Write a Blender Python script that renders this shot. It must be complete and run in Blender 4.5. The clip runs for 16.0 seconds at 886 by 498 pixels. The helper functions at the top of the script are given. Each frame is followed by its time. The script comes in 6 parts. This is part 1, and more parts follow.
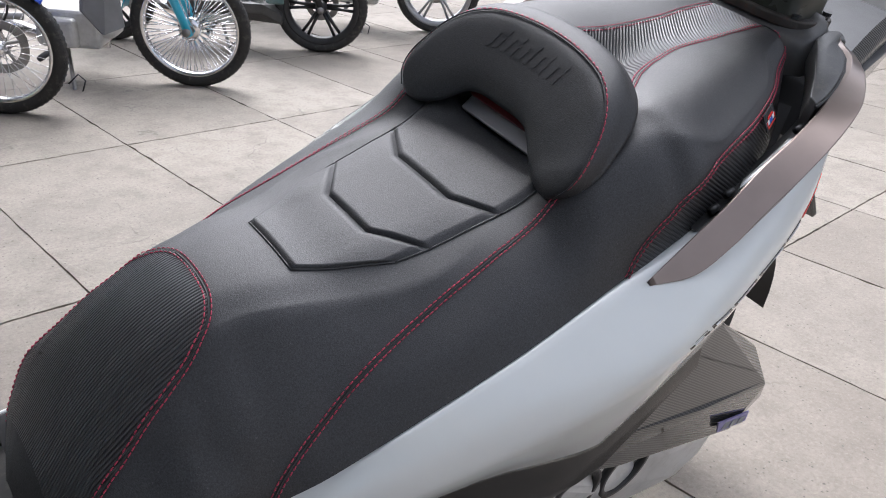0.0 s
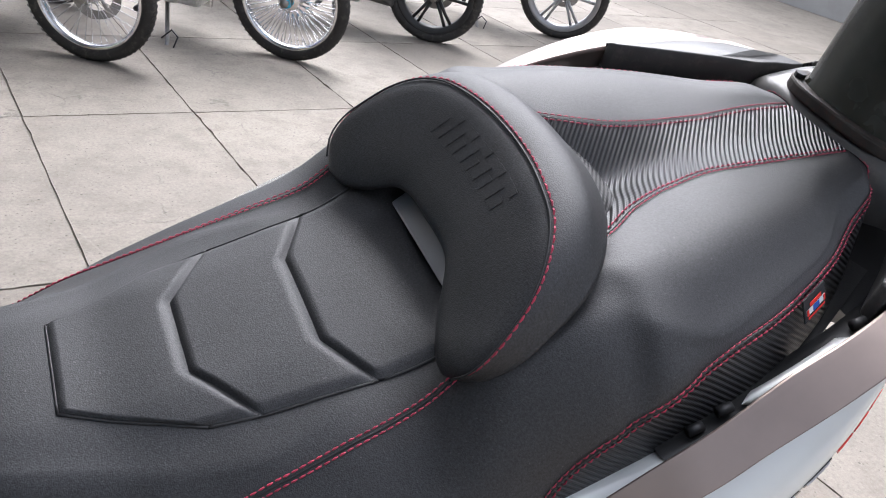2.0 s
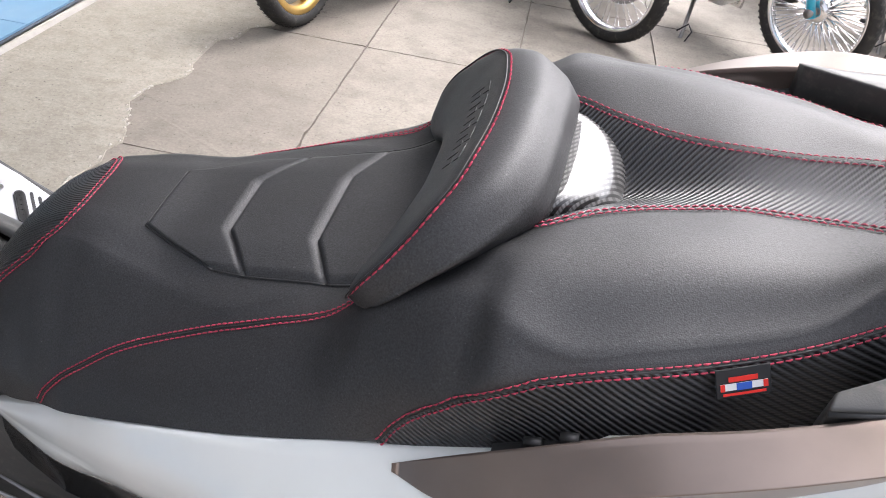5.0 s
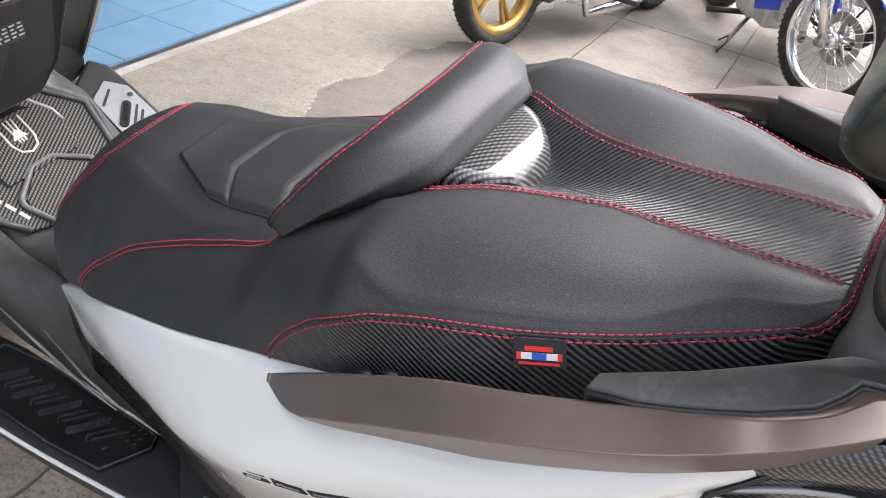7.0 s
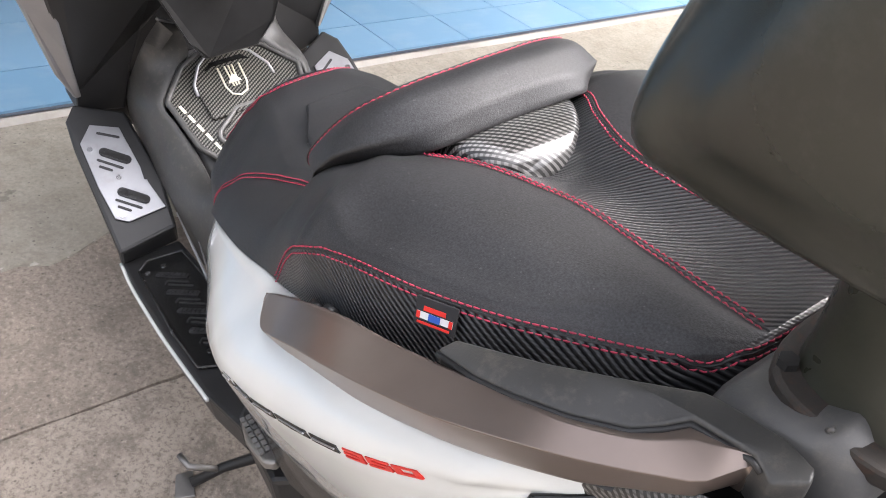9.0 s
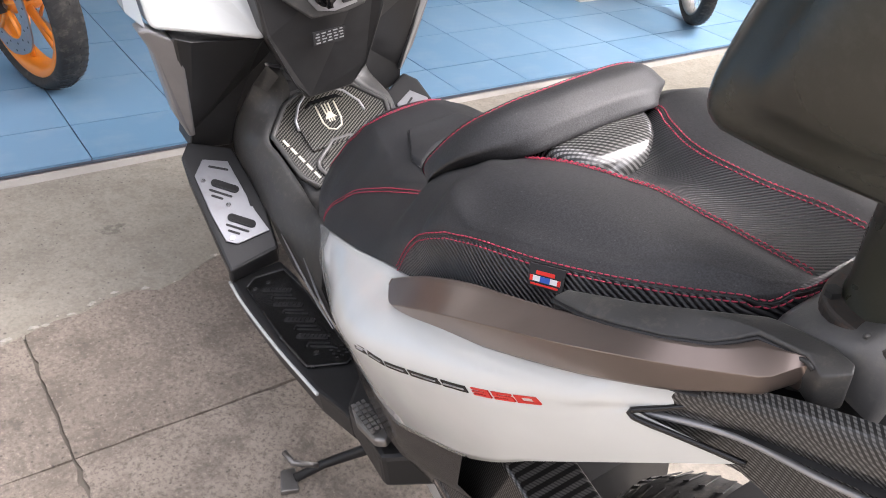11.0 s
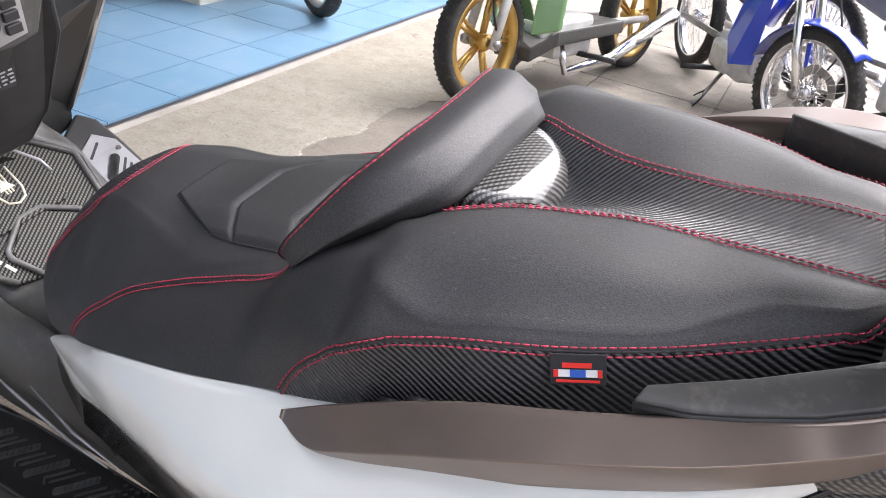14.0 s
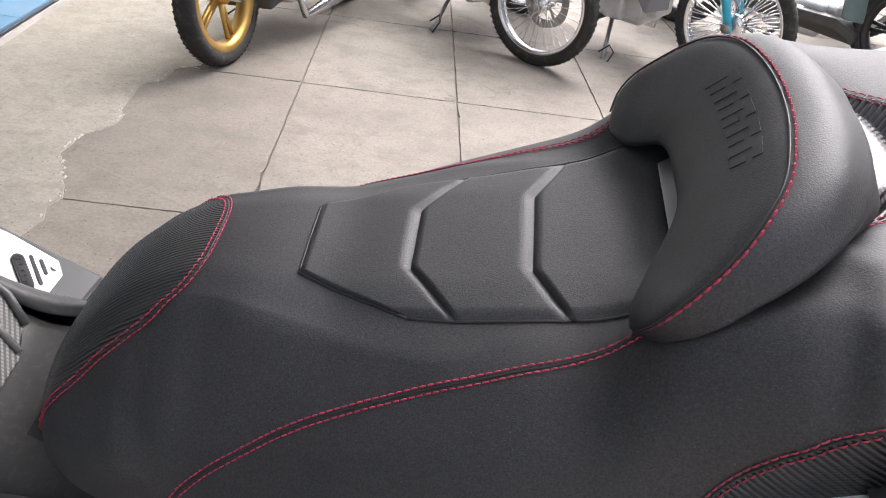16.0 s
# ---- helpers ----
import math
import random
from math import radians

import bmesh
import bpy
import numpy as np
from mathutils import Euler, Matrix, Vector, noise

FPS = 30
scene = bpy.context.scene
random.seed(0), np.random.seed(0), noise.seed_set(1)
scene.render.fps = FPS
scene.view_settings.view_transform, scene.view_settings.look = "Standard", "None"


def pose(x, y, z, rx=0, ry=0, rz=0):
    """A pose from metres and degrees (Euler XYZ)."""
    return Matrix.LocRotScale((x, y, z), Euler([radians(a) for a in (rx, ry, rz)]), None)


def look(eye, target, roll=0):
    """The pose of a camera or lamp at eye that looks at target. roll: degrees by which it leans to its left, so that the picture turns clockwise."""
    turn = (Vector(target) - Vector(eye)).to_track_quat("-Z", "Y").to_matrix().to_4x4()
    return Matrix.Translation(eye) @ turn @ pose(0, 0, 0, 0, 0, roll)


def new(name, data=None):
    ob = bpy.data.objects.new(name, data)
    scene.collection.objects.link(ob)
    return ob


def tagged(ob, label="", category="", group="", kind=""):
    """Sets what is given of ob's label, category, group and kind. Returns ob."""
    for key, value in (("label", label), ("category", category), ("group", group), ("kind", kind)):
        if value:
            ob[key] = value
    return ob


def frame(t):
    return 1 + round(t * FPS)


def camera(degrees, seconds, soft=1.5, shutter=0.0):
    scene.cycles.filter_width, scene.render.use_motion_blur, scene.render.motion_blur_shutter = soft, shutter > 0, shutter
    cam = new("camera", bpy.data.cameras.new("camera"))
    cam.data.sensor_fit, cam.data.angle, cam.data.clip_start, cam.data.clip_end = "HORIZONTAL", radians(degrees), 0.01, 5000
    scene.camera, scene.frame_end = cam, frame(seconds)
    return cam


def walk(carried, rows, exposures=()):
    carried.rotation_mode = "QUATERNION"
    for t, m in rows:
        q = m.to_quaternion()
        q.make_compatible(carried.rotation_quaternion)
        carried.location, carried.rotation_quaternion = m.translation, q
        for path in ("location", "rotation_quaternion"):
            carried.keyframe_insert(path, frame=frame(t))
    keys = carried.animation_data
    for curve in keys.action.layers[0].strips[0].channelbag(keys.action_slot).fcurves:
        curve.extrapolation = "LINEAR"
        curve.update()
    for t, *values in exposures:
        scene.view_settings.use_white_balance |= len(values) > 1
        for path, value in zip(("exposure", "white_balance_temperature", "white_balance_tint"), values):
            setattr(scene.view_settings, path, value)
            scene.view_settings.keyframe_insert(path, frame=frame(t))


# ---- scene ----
cam = camera(57.45, 16.0, soft=1.0)
PATH = [
    (0, -0.1171, -0.7902, 1.0887, 64.402, -4.417, -39.191),
    (0.5, -0.0146, -0.6899, 1.0958, 63.982, -4.206, -39.859),
    (1, 0.0710, -0.6236, 1.0865, 63.443, -4.947, -37.770),
    (1.5, 0.1335, -0.6370, 1.1066, 62.817, -6.618, -33.915),
    (2, 0.1949, -0.6590, 1.1298, 61.989, -10.495, -27.729),
    (2.5, 0.2408, -0.6298, 1.1441, 59.703, -11.223, -23.866),
    (3, 0.3010, -0.6339, 1.1299, 57.138, -10.843, -16.531),
    (3.5, 0.4312, -0.6855, 1.1473, 54.738, -9.871, 0.899),
    (4, 0.5227, -0.7135, 1.1607, 53.800, -9.414, 9.306),
    (4.2, 0.5307, -0.7451, 1.1687, 54.189, -8.537, 9.899),
    (6.3, 0.8109, -0.7779, 1.2058, 55.580, -8.726, 27.344),
    (6.5, 0.8335, -0.7643, 1.2049, 55.231, -8.245, 29.851),
    (7, 0.8720, -0.7517, 1.2130, 55.043, -8.415, 32.736),
    (7.5, 0.8926, -0.7249, 1.2010, 54.853, -10.496, 35.098),
    (8, 0.9183, -0.6424, 1.2044, 54.233, -10.496, 37.683),
    (8.5, 0.9770, -0.6048, 1.2056, 53.289, -10.067, 46.022),
    (9, 1.0737, -0.6142, 1.2163, 53.640, -8.739, 56.919),
    (9.5, 1.1283, -0.6582, 1.2335, 54.571, -7.229, 60.630),
    (9.7, 1.1488, -0.6750, 1.2409, 55.079, -6.786, 60.663),
    (11.8, 1.1726, -0.7520, 1.2457, 57.429, -5.965, 58.599),
    (12, 1.1516, -0.7430, 1.2408, 57.648, -6.177, 58.164),
    (12.5, 1.0960, -0.6977, 1.2105, 57.923, -6.728, 57.525),
    (13, 1.0373, -0.6699, 1.1776, 57.858, -6.153, 56.243),
    (13.5, 0.9550, -0.7089, 1.1678, 58.912, -6.419, 45.806),
    (14, 0.8473, -0.7641, 1.1667, 59.963, -8.067, 30.652),
    (14.5, 0.7275, -0.7784, 1.1332, 59.677, -8.754, 25.347),
    (15, 0.5796, -0.7451, 1.1137, 58.651, -8.242, 22.709),
    (15.5, 0.4766, -0.7080, 1.1012, 57.111, -8.232, 18.203),
    (16, 0.3327, -0.7215, 1.0874, 59.148, -7.887, 4.260),
]
EXPO = [(0, 0.92, 6000, 13), (1.5, 1.04, 6000, 13), (3, 1.20, 6080, 13), (4.2, 1.40, 6260, 14), (6.3, 1.55, 6320, 14), (7.5, 1.60, 6320, 14), (9, 1.84, 6460, 14), (9.7, 1.72, 6500, 15), (11.8, 1.64, 6500, 16.5), (13, 1.60, 6420, 16), (14.5, 1.50, 6330, 15), (16, 1.28, 6370, 15)]
walk(cam, [(t, pose(x, y, z, rx, ry, rz)) for t, x, y, z, rx, ry, rz in PATH], EXPO)
# ---- world and light ----
LEAN = 11.33
wd = bpy.data.worlds.new("sky")
scene.world = wd
wd.use_nodes = True
_n = wd.node_tree.nodes
_sky = _n.new("ShaderNodeTexSky")
_sky.sky_type, _sky.sun_disc = "NISHITA", False
_sky.sun_elevation, _sky.sun_rotation = radians(56), radians(25)
_sky.air_density, _sky.dust_density, _sky.ozone_density = 1.0, 8.0, 1.5
_hs = _n.new("ShaderNodeHueSaturation")
_hs.inputs["Saturation"].default_value = 0.3
wd.node_tree.links.new(_sky.outputs[0], _hs.inputs["Color"])
wd.node_tree.links.new(_hs.outputs[0], _n["Background"].inputs[0])
_n["Background"].inputs[1].default_value = 0.20
sun = new("sun", bpy.data.lights.new("sun", "SUN"))
sun.data.energy, sun.data.angle, sun.data.color = 0.72, radians(75), (0.97, 0.985, 1.0)
sun.matrix_world = look((1.5, 3.2, 5.2), (0, 0, 0))


# ---- materials ----
def nodes_of(name):
    m = bpy.data.materials.new(name)
    m.use_nodes = True
    t = m.node_tree
    return m, t, t.nodes["Principled BSDF"]


def link(t, a, b):
    t.links.new(a, b)


def coords(t, scale=(1, 1, 1), rot=(0, 0, 0), kind="Object"):
    c = t.nodes.new("ShaderNodeTexCoord")
    mp = t.nodes.new("ShaderNodeMapping")
    mp.inputs["Scale"].default_value = scale
    mp.inputs["Rotation"].default_value = [radians(a) for a in rot]
    link(t, c.outputs[kind], mp.inputs["Vector"])
    return mp.outputs[0]


def noise_tex(t, vec, scale, detail=4, rough=0.55):
    n = t.nodes.new("ShaderNodeTexNoise")
    n.inputs["Scale"].default_value, n.inputs["Detail"].default_value, n.inputs["Roughness"].default_value = scale, detail, rough
    link(t, vec, n.inputs["Vector"])
    return n.outputs["Fac"]


def ramp(t, fac, stops):
    r = t.nodes.new("ShaderNodeValToRGB")
    e = r.color_ramp.elements
    while len(e) < len(stops):
        e.new(0.5)
    for el, (p, c) in zip(e, stops):
        el.position, el.color = p, (*c, 1) if len(c) == 3 else c
    link(t, fac, r.inputs[0])
    return r.outputs[0]


def mix(t, fac, a, b, mode="MIX"):
    m = t.nodes.new("ShaderNodeMix")
    m.data_type, m.blend_type = "RGBA", mode
    for s, v in ((m.inputs[0], fac), (m.inputs[6], a), (m.inputs[7], b)):
        if isinstance(v, (int, float)):
            s.default_value = v
        elif isinstance(v, tuple):
            s.default_value = (*v, 1)
        else:
            link(t, v, s)
    return m.outputs[2]


def bump(t, bsdf, height, strength, dist=0.001, prev=None):
    b = t.nodes.new("ShaderNodeBump")
    b.inputs["Strength"].default_value, b.inputs["Distance"].default_value = strength, dist
    link(t, height, b.inputs["Height"])
    if prev is not None:
        link(t, prev, b.inputs["Normal"])
    link(t, b.outputs[0], bsdf.inputs["Normal"])
    return b.outputs[0]


def plain(name, col, rough=0.5, metal=0.0, var=0.15, scale=30, bumps=0.1, bdist=0.0005, coat=0.0, dirt=0.0, dirtcol=(0.25, 0.22, 0.18)):
    """Paint, plastic, rubber or metal with grain and faint wear."""
    m, t, b = nodes_of(name)
    v = coords(t)
    n1, n2 = noise_tex(t, v, scale * 10, 3), noise_tex(t, v, scale * 0.4, 5)
    lo, hi = tuple(c * (1 - var) for c in col), tuple(min(1, c * (1 + var)) for c in col)
    c = ramp(t, n2, [(0.3, lo), (0.7, hi)])
    if dirt:
        c = mix(t, ramp(t, noise_tex(t, v, scale * 1.5, 8, 0.7), [(0.52, (0, 0, 0)), (0.75, (dirt, dirt, dirt))]), c, dirtcol)
    link(t, c, b.inputs["Base Color"])
    b.inputs["Metallic"].default_value = metal
    r = t.nodes.new("ShaderNodeMapRange")
    r.inputs["To Min"].default_value, r.inputs["To Max"].default_value = max(0.02, rough * 0.8), min(1, rough * 1.2)
    link(t, n2, r.inputs["Value"])
    link(t, r.outputs[0], b.inputs["Roughness"])
    b.inputs["Coat Weight"].default_value = coat
    b.inputs["Coat Roughness"].default_value = 0.05
    if bumps:
        bump(t, b, n1, bumps, bdist)
    return m


def leather(name="black_leatherette", lo=(0.012, 0.012, 0.013), hi=(0.021, 0.021, 0.0225), rough=0.56):
    """Grained synthetic leather with faint dust and wear."""
    m, t, b = nodes_of(name)
    v = coords(t)
    vo = t.nodes.new("ShaderNodeTexVoronoi")
    vo.inputs["Scale"].default_value = 950
    link(t, v, vo.inputs["Vector"])
    n2 = noise_tex(t, v, 9, 6, 0.6)
    c = ramp(t, n2, [(0.3, lo), (0.75, hi)])
    c = mix(t, 1.0, c, ramp(t, noise_tex(t, v, 620, 2, 0.5), [(0.3, (0.3, 0.3, 0.3)), (0.7, (1.8, 1.8, 1.8))]), "MULTIPLY")
    dust = ramp(t, noise_tex(t, v, 420, 2, 0.5), [(0.68, (0, 0, 0)), (0.78, (0.35, 0.35, 0.35))])
    link(t, mix(t, dust, c, (0.16, 0.155, 0.15)), b.inputs["Base Color"])
    r = t.nodes.new("ShaderNodeMapRange")
    r.inputs["To Min"].default_value, r.inputs["To Max"].default_value = rough - 0.05, rough + 0.06
    link(t, n2, r.inputs["Value"])
    link(t, r.outputs[0], b.inputs["Roughness"])
    b.inputs["IOR"].default_value, b.inputs["Specular IOR Level"].default_value = 1.5, 0.70
    p = bump(t, b, vo.outputs["Distance"], 0.6, 0.00025)
    bump(t, b, noise_tex(t, v, 55, 3), 0.06, 0.001, p)
    return m


def carbon_vinyl(name="carbon_vinyl", rot=(0, 0, 39), pitch=0.0041):
    """Ribbed twill vinyl: fine slanted ribs."""
    m, t, b = nodes_of(name)
    v = coords(t, rot=rot)
    w = t.nodes.new("ShaderNodeTexWave")
    w.wave_type, w.bands_direction = "BANDS", "X"
    w.inputs["Scale"].default_value = 0.314 / pitch
    w.inputs["Distortion"].default_value = 0.15
    w.inputs["Detail Scale"].default_value = 6
    link(t, v, w.inputs["Vector"])
    w2 = t.nodes.new("ShaderNodeTexWave")
    w2.bands_direction = "DIAGONAL"
    w2.inputs["Scale"].default_value = 0.314 / pitch * 2.2
    link(t, v, w2.inputs["Vector"])
    link(t, ramp(t, w.outputs["Fac"], [(0.25, (0.005, 0.005, 0.006)), (0.7, (0.038, 0.038, 0.040))]), b.inputs["Base Color"])
    b.inputs["Roughness"].default_value = 0.4
    b.inputs["Specular IOR Level"].default_value = 0.6
    p = bump(t, b, w.outputs["Fac"], 0.8, 0.0014)
    bump(t, b, w2.outputs["Fac"], 0.25, 0.0006, p)
    return m


def carbon_gloss(name="carbon_lacquer", pitch=0.0036, lo=0.008, hi=0.10, rot=(0, 0, 45), tint=(1, 0.97, 0.9), coat=0.9):
    """Carbon twill under clear lacquer: slanted threads, broken by the cross weave."""
    m, t, b = nodes_of(name)
    v = coords(t, rot=rot)
    w = t.nodes.new("ShaderNodeTexWave")
    w.wave_type, w.bands_direction = "BANDS", "X"
    w.inputs["Scale"].default_value = 0.314 / pitch
    w.inputs["Distortion"].default_value, w.inputs["Detail Scale"].default_value = 0.3, 8
    link(t, v, w.inputs["Vector"])
    w2 = t.nodes.new("ShaderNodeTexWave")
    w2.bands_direction = "DIAGONAL"
    w2.inputs["Scale"].default_value = 0.314 / pitch * 1.6
    link(t, v, w2.inputs["Vector"])
    c1 = ramp(t, w.outputs["Fac"], [(0.35, tuple(lo * k for k in tint)), (0.65, tuple(hi * k for k in tint))])
    c2 = ramp(t, w2.outputs["Fac"], [(0.2, (0.45, 0.45, 0.45)), (0.6, (1, 1, 1))])
    link(t, mix(t, 1.0, c1, c2, "MULTIPLY"), b.inputs["Base Color"])
    b.inputs["Roughness"].default_value = 0.4
    b.inputs["Specular IOR Level"].default_value = 0.2
    b.inputs["Coat Weight"].default_value, b.inputs["Coat Roughness"].default_value = coat, 0.02
    b.inputs["Coat IOR"].default_value = 1.55
    bump(t, b, noise_tex(t, v, 30, 3), 0.04, 0.001)
    return m


def concrete(name, base, stain, scale=1.0, crack=0.6, grit=0.45):
    """Weathered concrete: cloudy stains, rubbed-in dirt, pits, specks and hairline cracks."""
    m, t, b = nodes_of(name)
    v = coords(t)
    oi = t.nodes.new("ShaderNodeObjectInfo")
    big, mid, fine = noise_tex(t, v, 1.1 * scale, 7, 0.62), noise_tex(t, v, 7 * scale, 9, 0.72), noise_tex(t, v, 95, 5, 0.72)
    c = ramp(t, big, [(0.28, tuple(k * 0.72 for k in base)), (0.5, base), (0.72, tuple(min(1, k * 1.13) for k in base))])
    c = mix(t, 1.0, c, ramp(t, oi.outputs["Random"], [(0.0, (0.80, 0.785, 0.77)), (1.0, (1.06, 1.06, 1.06))]), "MULTIPLY")
    c = mix(t, ramp(t, mid, [(0.46, (0, 0, 0)), (0.66, (0.75, 0.75, 0.75))]), c, stain)
    c = mix(t, ramp(t, noise_tex(t, v, 38 * scale, 8, 0.75), [(0.55, (0, 0, 0)), (0.68, (0.5, 0.5, 0.5))]), c, tuple(k * 0.75 for k in stain))
    c = mix(t, ramp(t, fine, [(0.38, (0.8 * grit, 0.8 * grit, 0.8 * grit)), (0.5, (0, 0, 0))]), c, tuple(k * 0.5 for k in base))
    c = mix(t, ramp(t, fine, [(0.56, (0, 0, 0)), (0.66, (0.7 * grit, 0.7 * grit, 0.7 * grit))]), c, tuple(min(1, k * 1.35) for k in base))
    for sc, lo, hi, k in ((17, 0.03, 0.075, 0.28), (45, 0.06, 0.14, 0.3)):
        speck = t.nodes.new("ShaderNodeTexVoronoi")
        speck.inputs["Scale"].default_value = sc
        link(t, v, speck.inputs["Vector"])
        c = mix(t, ramp(t, speck.outputs["Distance"], [(lo, (0.8, 0.8, 0.8)), (hi, (0, 0, 0))]), c, tuple(q * k for q in base))
    spot = t.nodes.new("ShaderNodeTexVoronoi")
    spot.inputs["Scale"].default_value = 2.6
    link(t, v, spot.inputs["Vector"])
    ragged = mix(t, 0.35, spot.outputs["Distance"], noise_tex(t, v, 30, 5, 0.7))
    c = mix(t, ramp(t, ragged, [(0.20, (0.65, 0.65, 0.65)), (0.235, (0, 0, 0))]), c, tuple(k * 0.4 for k in base))
    # hairline cracks, only where the surface is worn
    wob = t.nodes.new("ShaderNodeMix")
    wob.data_type, wob.blend_type = "RGBA", "LINEAR_LIGHT"
    wob.inputs[0].default_value = 0.12
    link(t, v, wob.inputs[6])
    nt = t.nodes.new("ShaderNodeTexNoise")
    nt.inputs["Scale"].default_value, nt.inputs["Detail"].default_value = 5, 6
    link(t, v, nt.inputs["Vector"])
    link(t, nt.outputs["Color"], wob.inputs[7])
    cr = t.nodes.new("ShaderNodeTexVoronoi")
    cr.feature = "DISTANCE_TO_EDGE"
    cr.inputs["Scale"].default_value = 1.9
    link(t, wob.outputs[2], cr.inputs["Vector"])
    line = ramp(t, cr.outputs["Distance"], [(0.0, (1, 1, 1)), (0.007, (0, 0, 0))])
    mask = ramp(t, noise_tex(t, v, 2.3, 3), [(0.54, (0, 0, 0)), (0.62, (crack, crack, crack))])
    c = mix(t, mix(t, 1.0, line, mask, "MULTIPLY"), c, tuple(k * 0.3 for k in base))
    link(t, c, b.inputs["Base Color"])
    b.inputs["Roughness"].default_value = 0.82
    p = bump(t, b, fine, 0.15 + 0.4 * grit, 0.002)
    bump(t, b, mid, 0.6, 0.005, p)
    return m


M_LEATHER, M_VINYL = leather(), carbon_vinyl()
M_VINYL_SIDE = carbon_vinyl("carbon_vinyl_side", (0, 62, 0), 0.0042)
M_VINYL_NOSE = carbon_vinyl("carbon_vinyl_nose", (0, 0, 90), 0.0032)
M_CARBON_BIG = carbon_gloss("carbon_lacquer_console", 0.0046, 0.012, 0.17, (0, 0, -25), (1, 0.96, 0.86), 0.12)
M_POD = carbon_gloss("carbon_lacquer_pod", 0.0040, 0.010, 0.16, (0, 0, 39), (1, 0.98, 0.96), 1.0)
M_THREAD = plain("red_thread", (0.42, 0.040, 0.080), 0.6, var=0.3, scale=200)
M_WHITE = plain("white_pearl_paint", (0.70, 0.72, 0.70), 0.25, var=0.02, bumps=0, coat=1.0)
M_BRONZE = plain("bronze_grey_paint", (0.265, 0.213, 0.187), 0.30, 0.72, var=0.10, bumps=0.05)
M_BLACK = plain("black_plastic", (0.021, 0.021, 0.0215), 0.45, var=0.2, scale=60, bumps=0.25)
M_GREY = plain("dark_grey_plastic", (0.056, 0.055, 0.053), 0.40, var=0.12, scale=60, bumps=0.3, dirt=0.25)
M_CARRIER = plain("mid_grey_plastic", (0.12, 0.117, 0.113), 0.38, var=0.15, scale=60, bumps=0.3, dirt=0.3)
M_GLOSSB = plain("gloss_black_plastic", (0.012, 0.012, 0.012), 0.18, var=0.2, bumps=0.05)
M_SILVER = plain("silver_trim", (0.37, 0.37, 0.38), 0.40, 0.6, var=0.08, bumps=0.05)
M_PLATE = plain("brushed_alloy_plate", (0.38, 0.385, 0.405), 0.42, 0.8, var=0.1, bumps=0.1, dirt=0.3)
M_CHROME = plain("chrome", (0.75, 0.75, 0.76), 0.16, 1.0, var=0.06, bumps=0.03)
M_RUBBER = plain("tyre_rubber", (0.028, 0.027, 0.026), 0.8, var=0.3, scale=20, bumps=0.4, bdist=0.002, dirt=0.35)
M_OLIVE = plain("worn_black_vinyl_pad", (0.030, 0.031, 0.023), 0.26, var=0.25, scale=14, bumps=0.35, bdist=0.0005, dirt=0.07, dirtcol=(0.2, 0.2, 0.18))
M_OLIVE.node_tree.nodes["Principled BSDF"].inputs["Specular IOR Level"].default_value = 0.58
M_RED = plain("red_enamel", (0.65, 0.03, 0.02), 0.35, var=0.05, bumps=0)
M_GOLD = plain("gold_alloy", (0.52, 0.33, 0.10), 0.35, 0.75, var=0.15, bumps=0.05)
M_ORANGE = plain("orange_paint", (0.85, 0.26, 0.02), 0.35, var=0.05, bumps=0, coat=0.5)
M_BLUE = plain("blue_paint", (0.015, 0.05, 0.45), 0.25, var=0.08, bumps=0, coat=0.8)
M_CYAN = plain("cyan_paint", (0.02, 0.42, 0.62), 0.3, var=0.06, bumps=0, coat=0.6)
M_GREEN = plain("pale_green_paint", (0.17, 0.31, 0.14), 0.35, var=0.06, bumps=0, coat=0.5)
M_TEAL = plain("teal_grey_paint", (0.10, 0.16, 0.16), 0.35, var=0.08, bumps=0, coat=0.5)
M_STEEL = plain("dull_steel", (0.34, 0.33, 0.32), 0.45, 0.9, var=0.25, scale=25, bumps=0.15, dirt=0.4)
M_ALU = plain("cast_aluminium", (0.62, 0.62, 0.61), 0.45, 0.4, var=0.15, bumps=0.2, dirt=0.3)
M_CONC = concrete("worn_concrete", (0.246, 0.219, 0.186), (0.160, 0.138, 0.114))
# browner and grittier, with darker stains, for the slabs beside the scooter
M_CONC_D = concrete("brown_gritty_concrete", (0.285, 0.242, 0.202), (0.120, 0.100, 0.082), 1.3, grit=1.0)
M_CONC_L = concrete("pale_cement_apron", (0.325, 0.298, 0.252), (0.215, 0.192, 0.158), 2.0, 0.3)
M_CONC_P = concrete("pale_broken_cement", (0.42, 0.39, 0.345), (0.33, 0.30, 0.26), 4.0, 0.0)
M_WALL = plain("off_white_plaster", (0.66, 0.66, 0.60), 0.8, var=0.06, scale=6, bumps=0.2, dirt=0.2)


# ---- mesh helpers ----
def part(name, bm, mat, parent=None, label="", smooth=True):
    """Links a bmesh as one mesh object under a thing or a part."""
    me = bpy.data.meshes.new(name)
    bmesh.ops.recalc_face_normals(bm, faces=bm.faces)
    bm.to_mesh(me)
    bm.free()
    me.materials.append(mat)
    if smooth:
        me.shade_smooth()
    ob = new(name, me)
    if parent is not None:
        ob.parent = parent
    if label:
        ob["label"] = label
    return ob


def thing(name, label, category, group="", m=None, kind=""):
    e = new(name)
    e.empty_display_size = 0.1
    tagged(e, label, category, group, kind)
    if m is not None:
        e.matrix_world = m
    return e


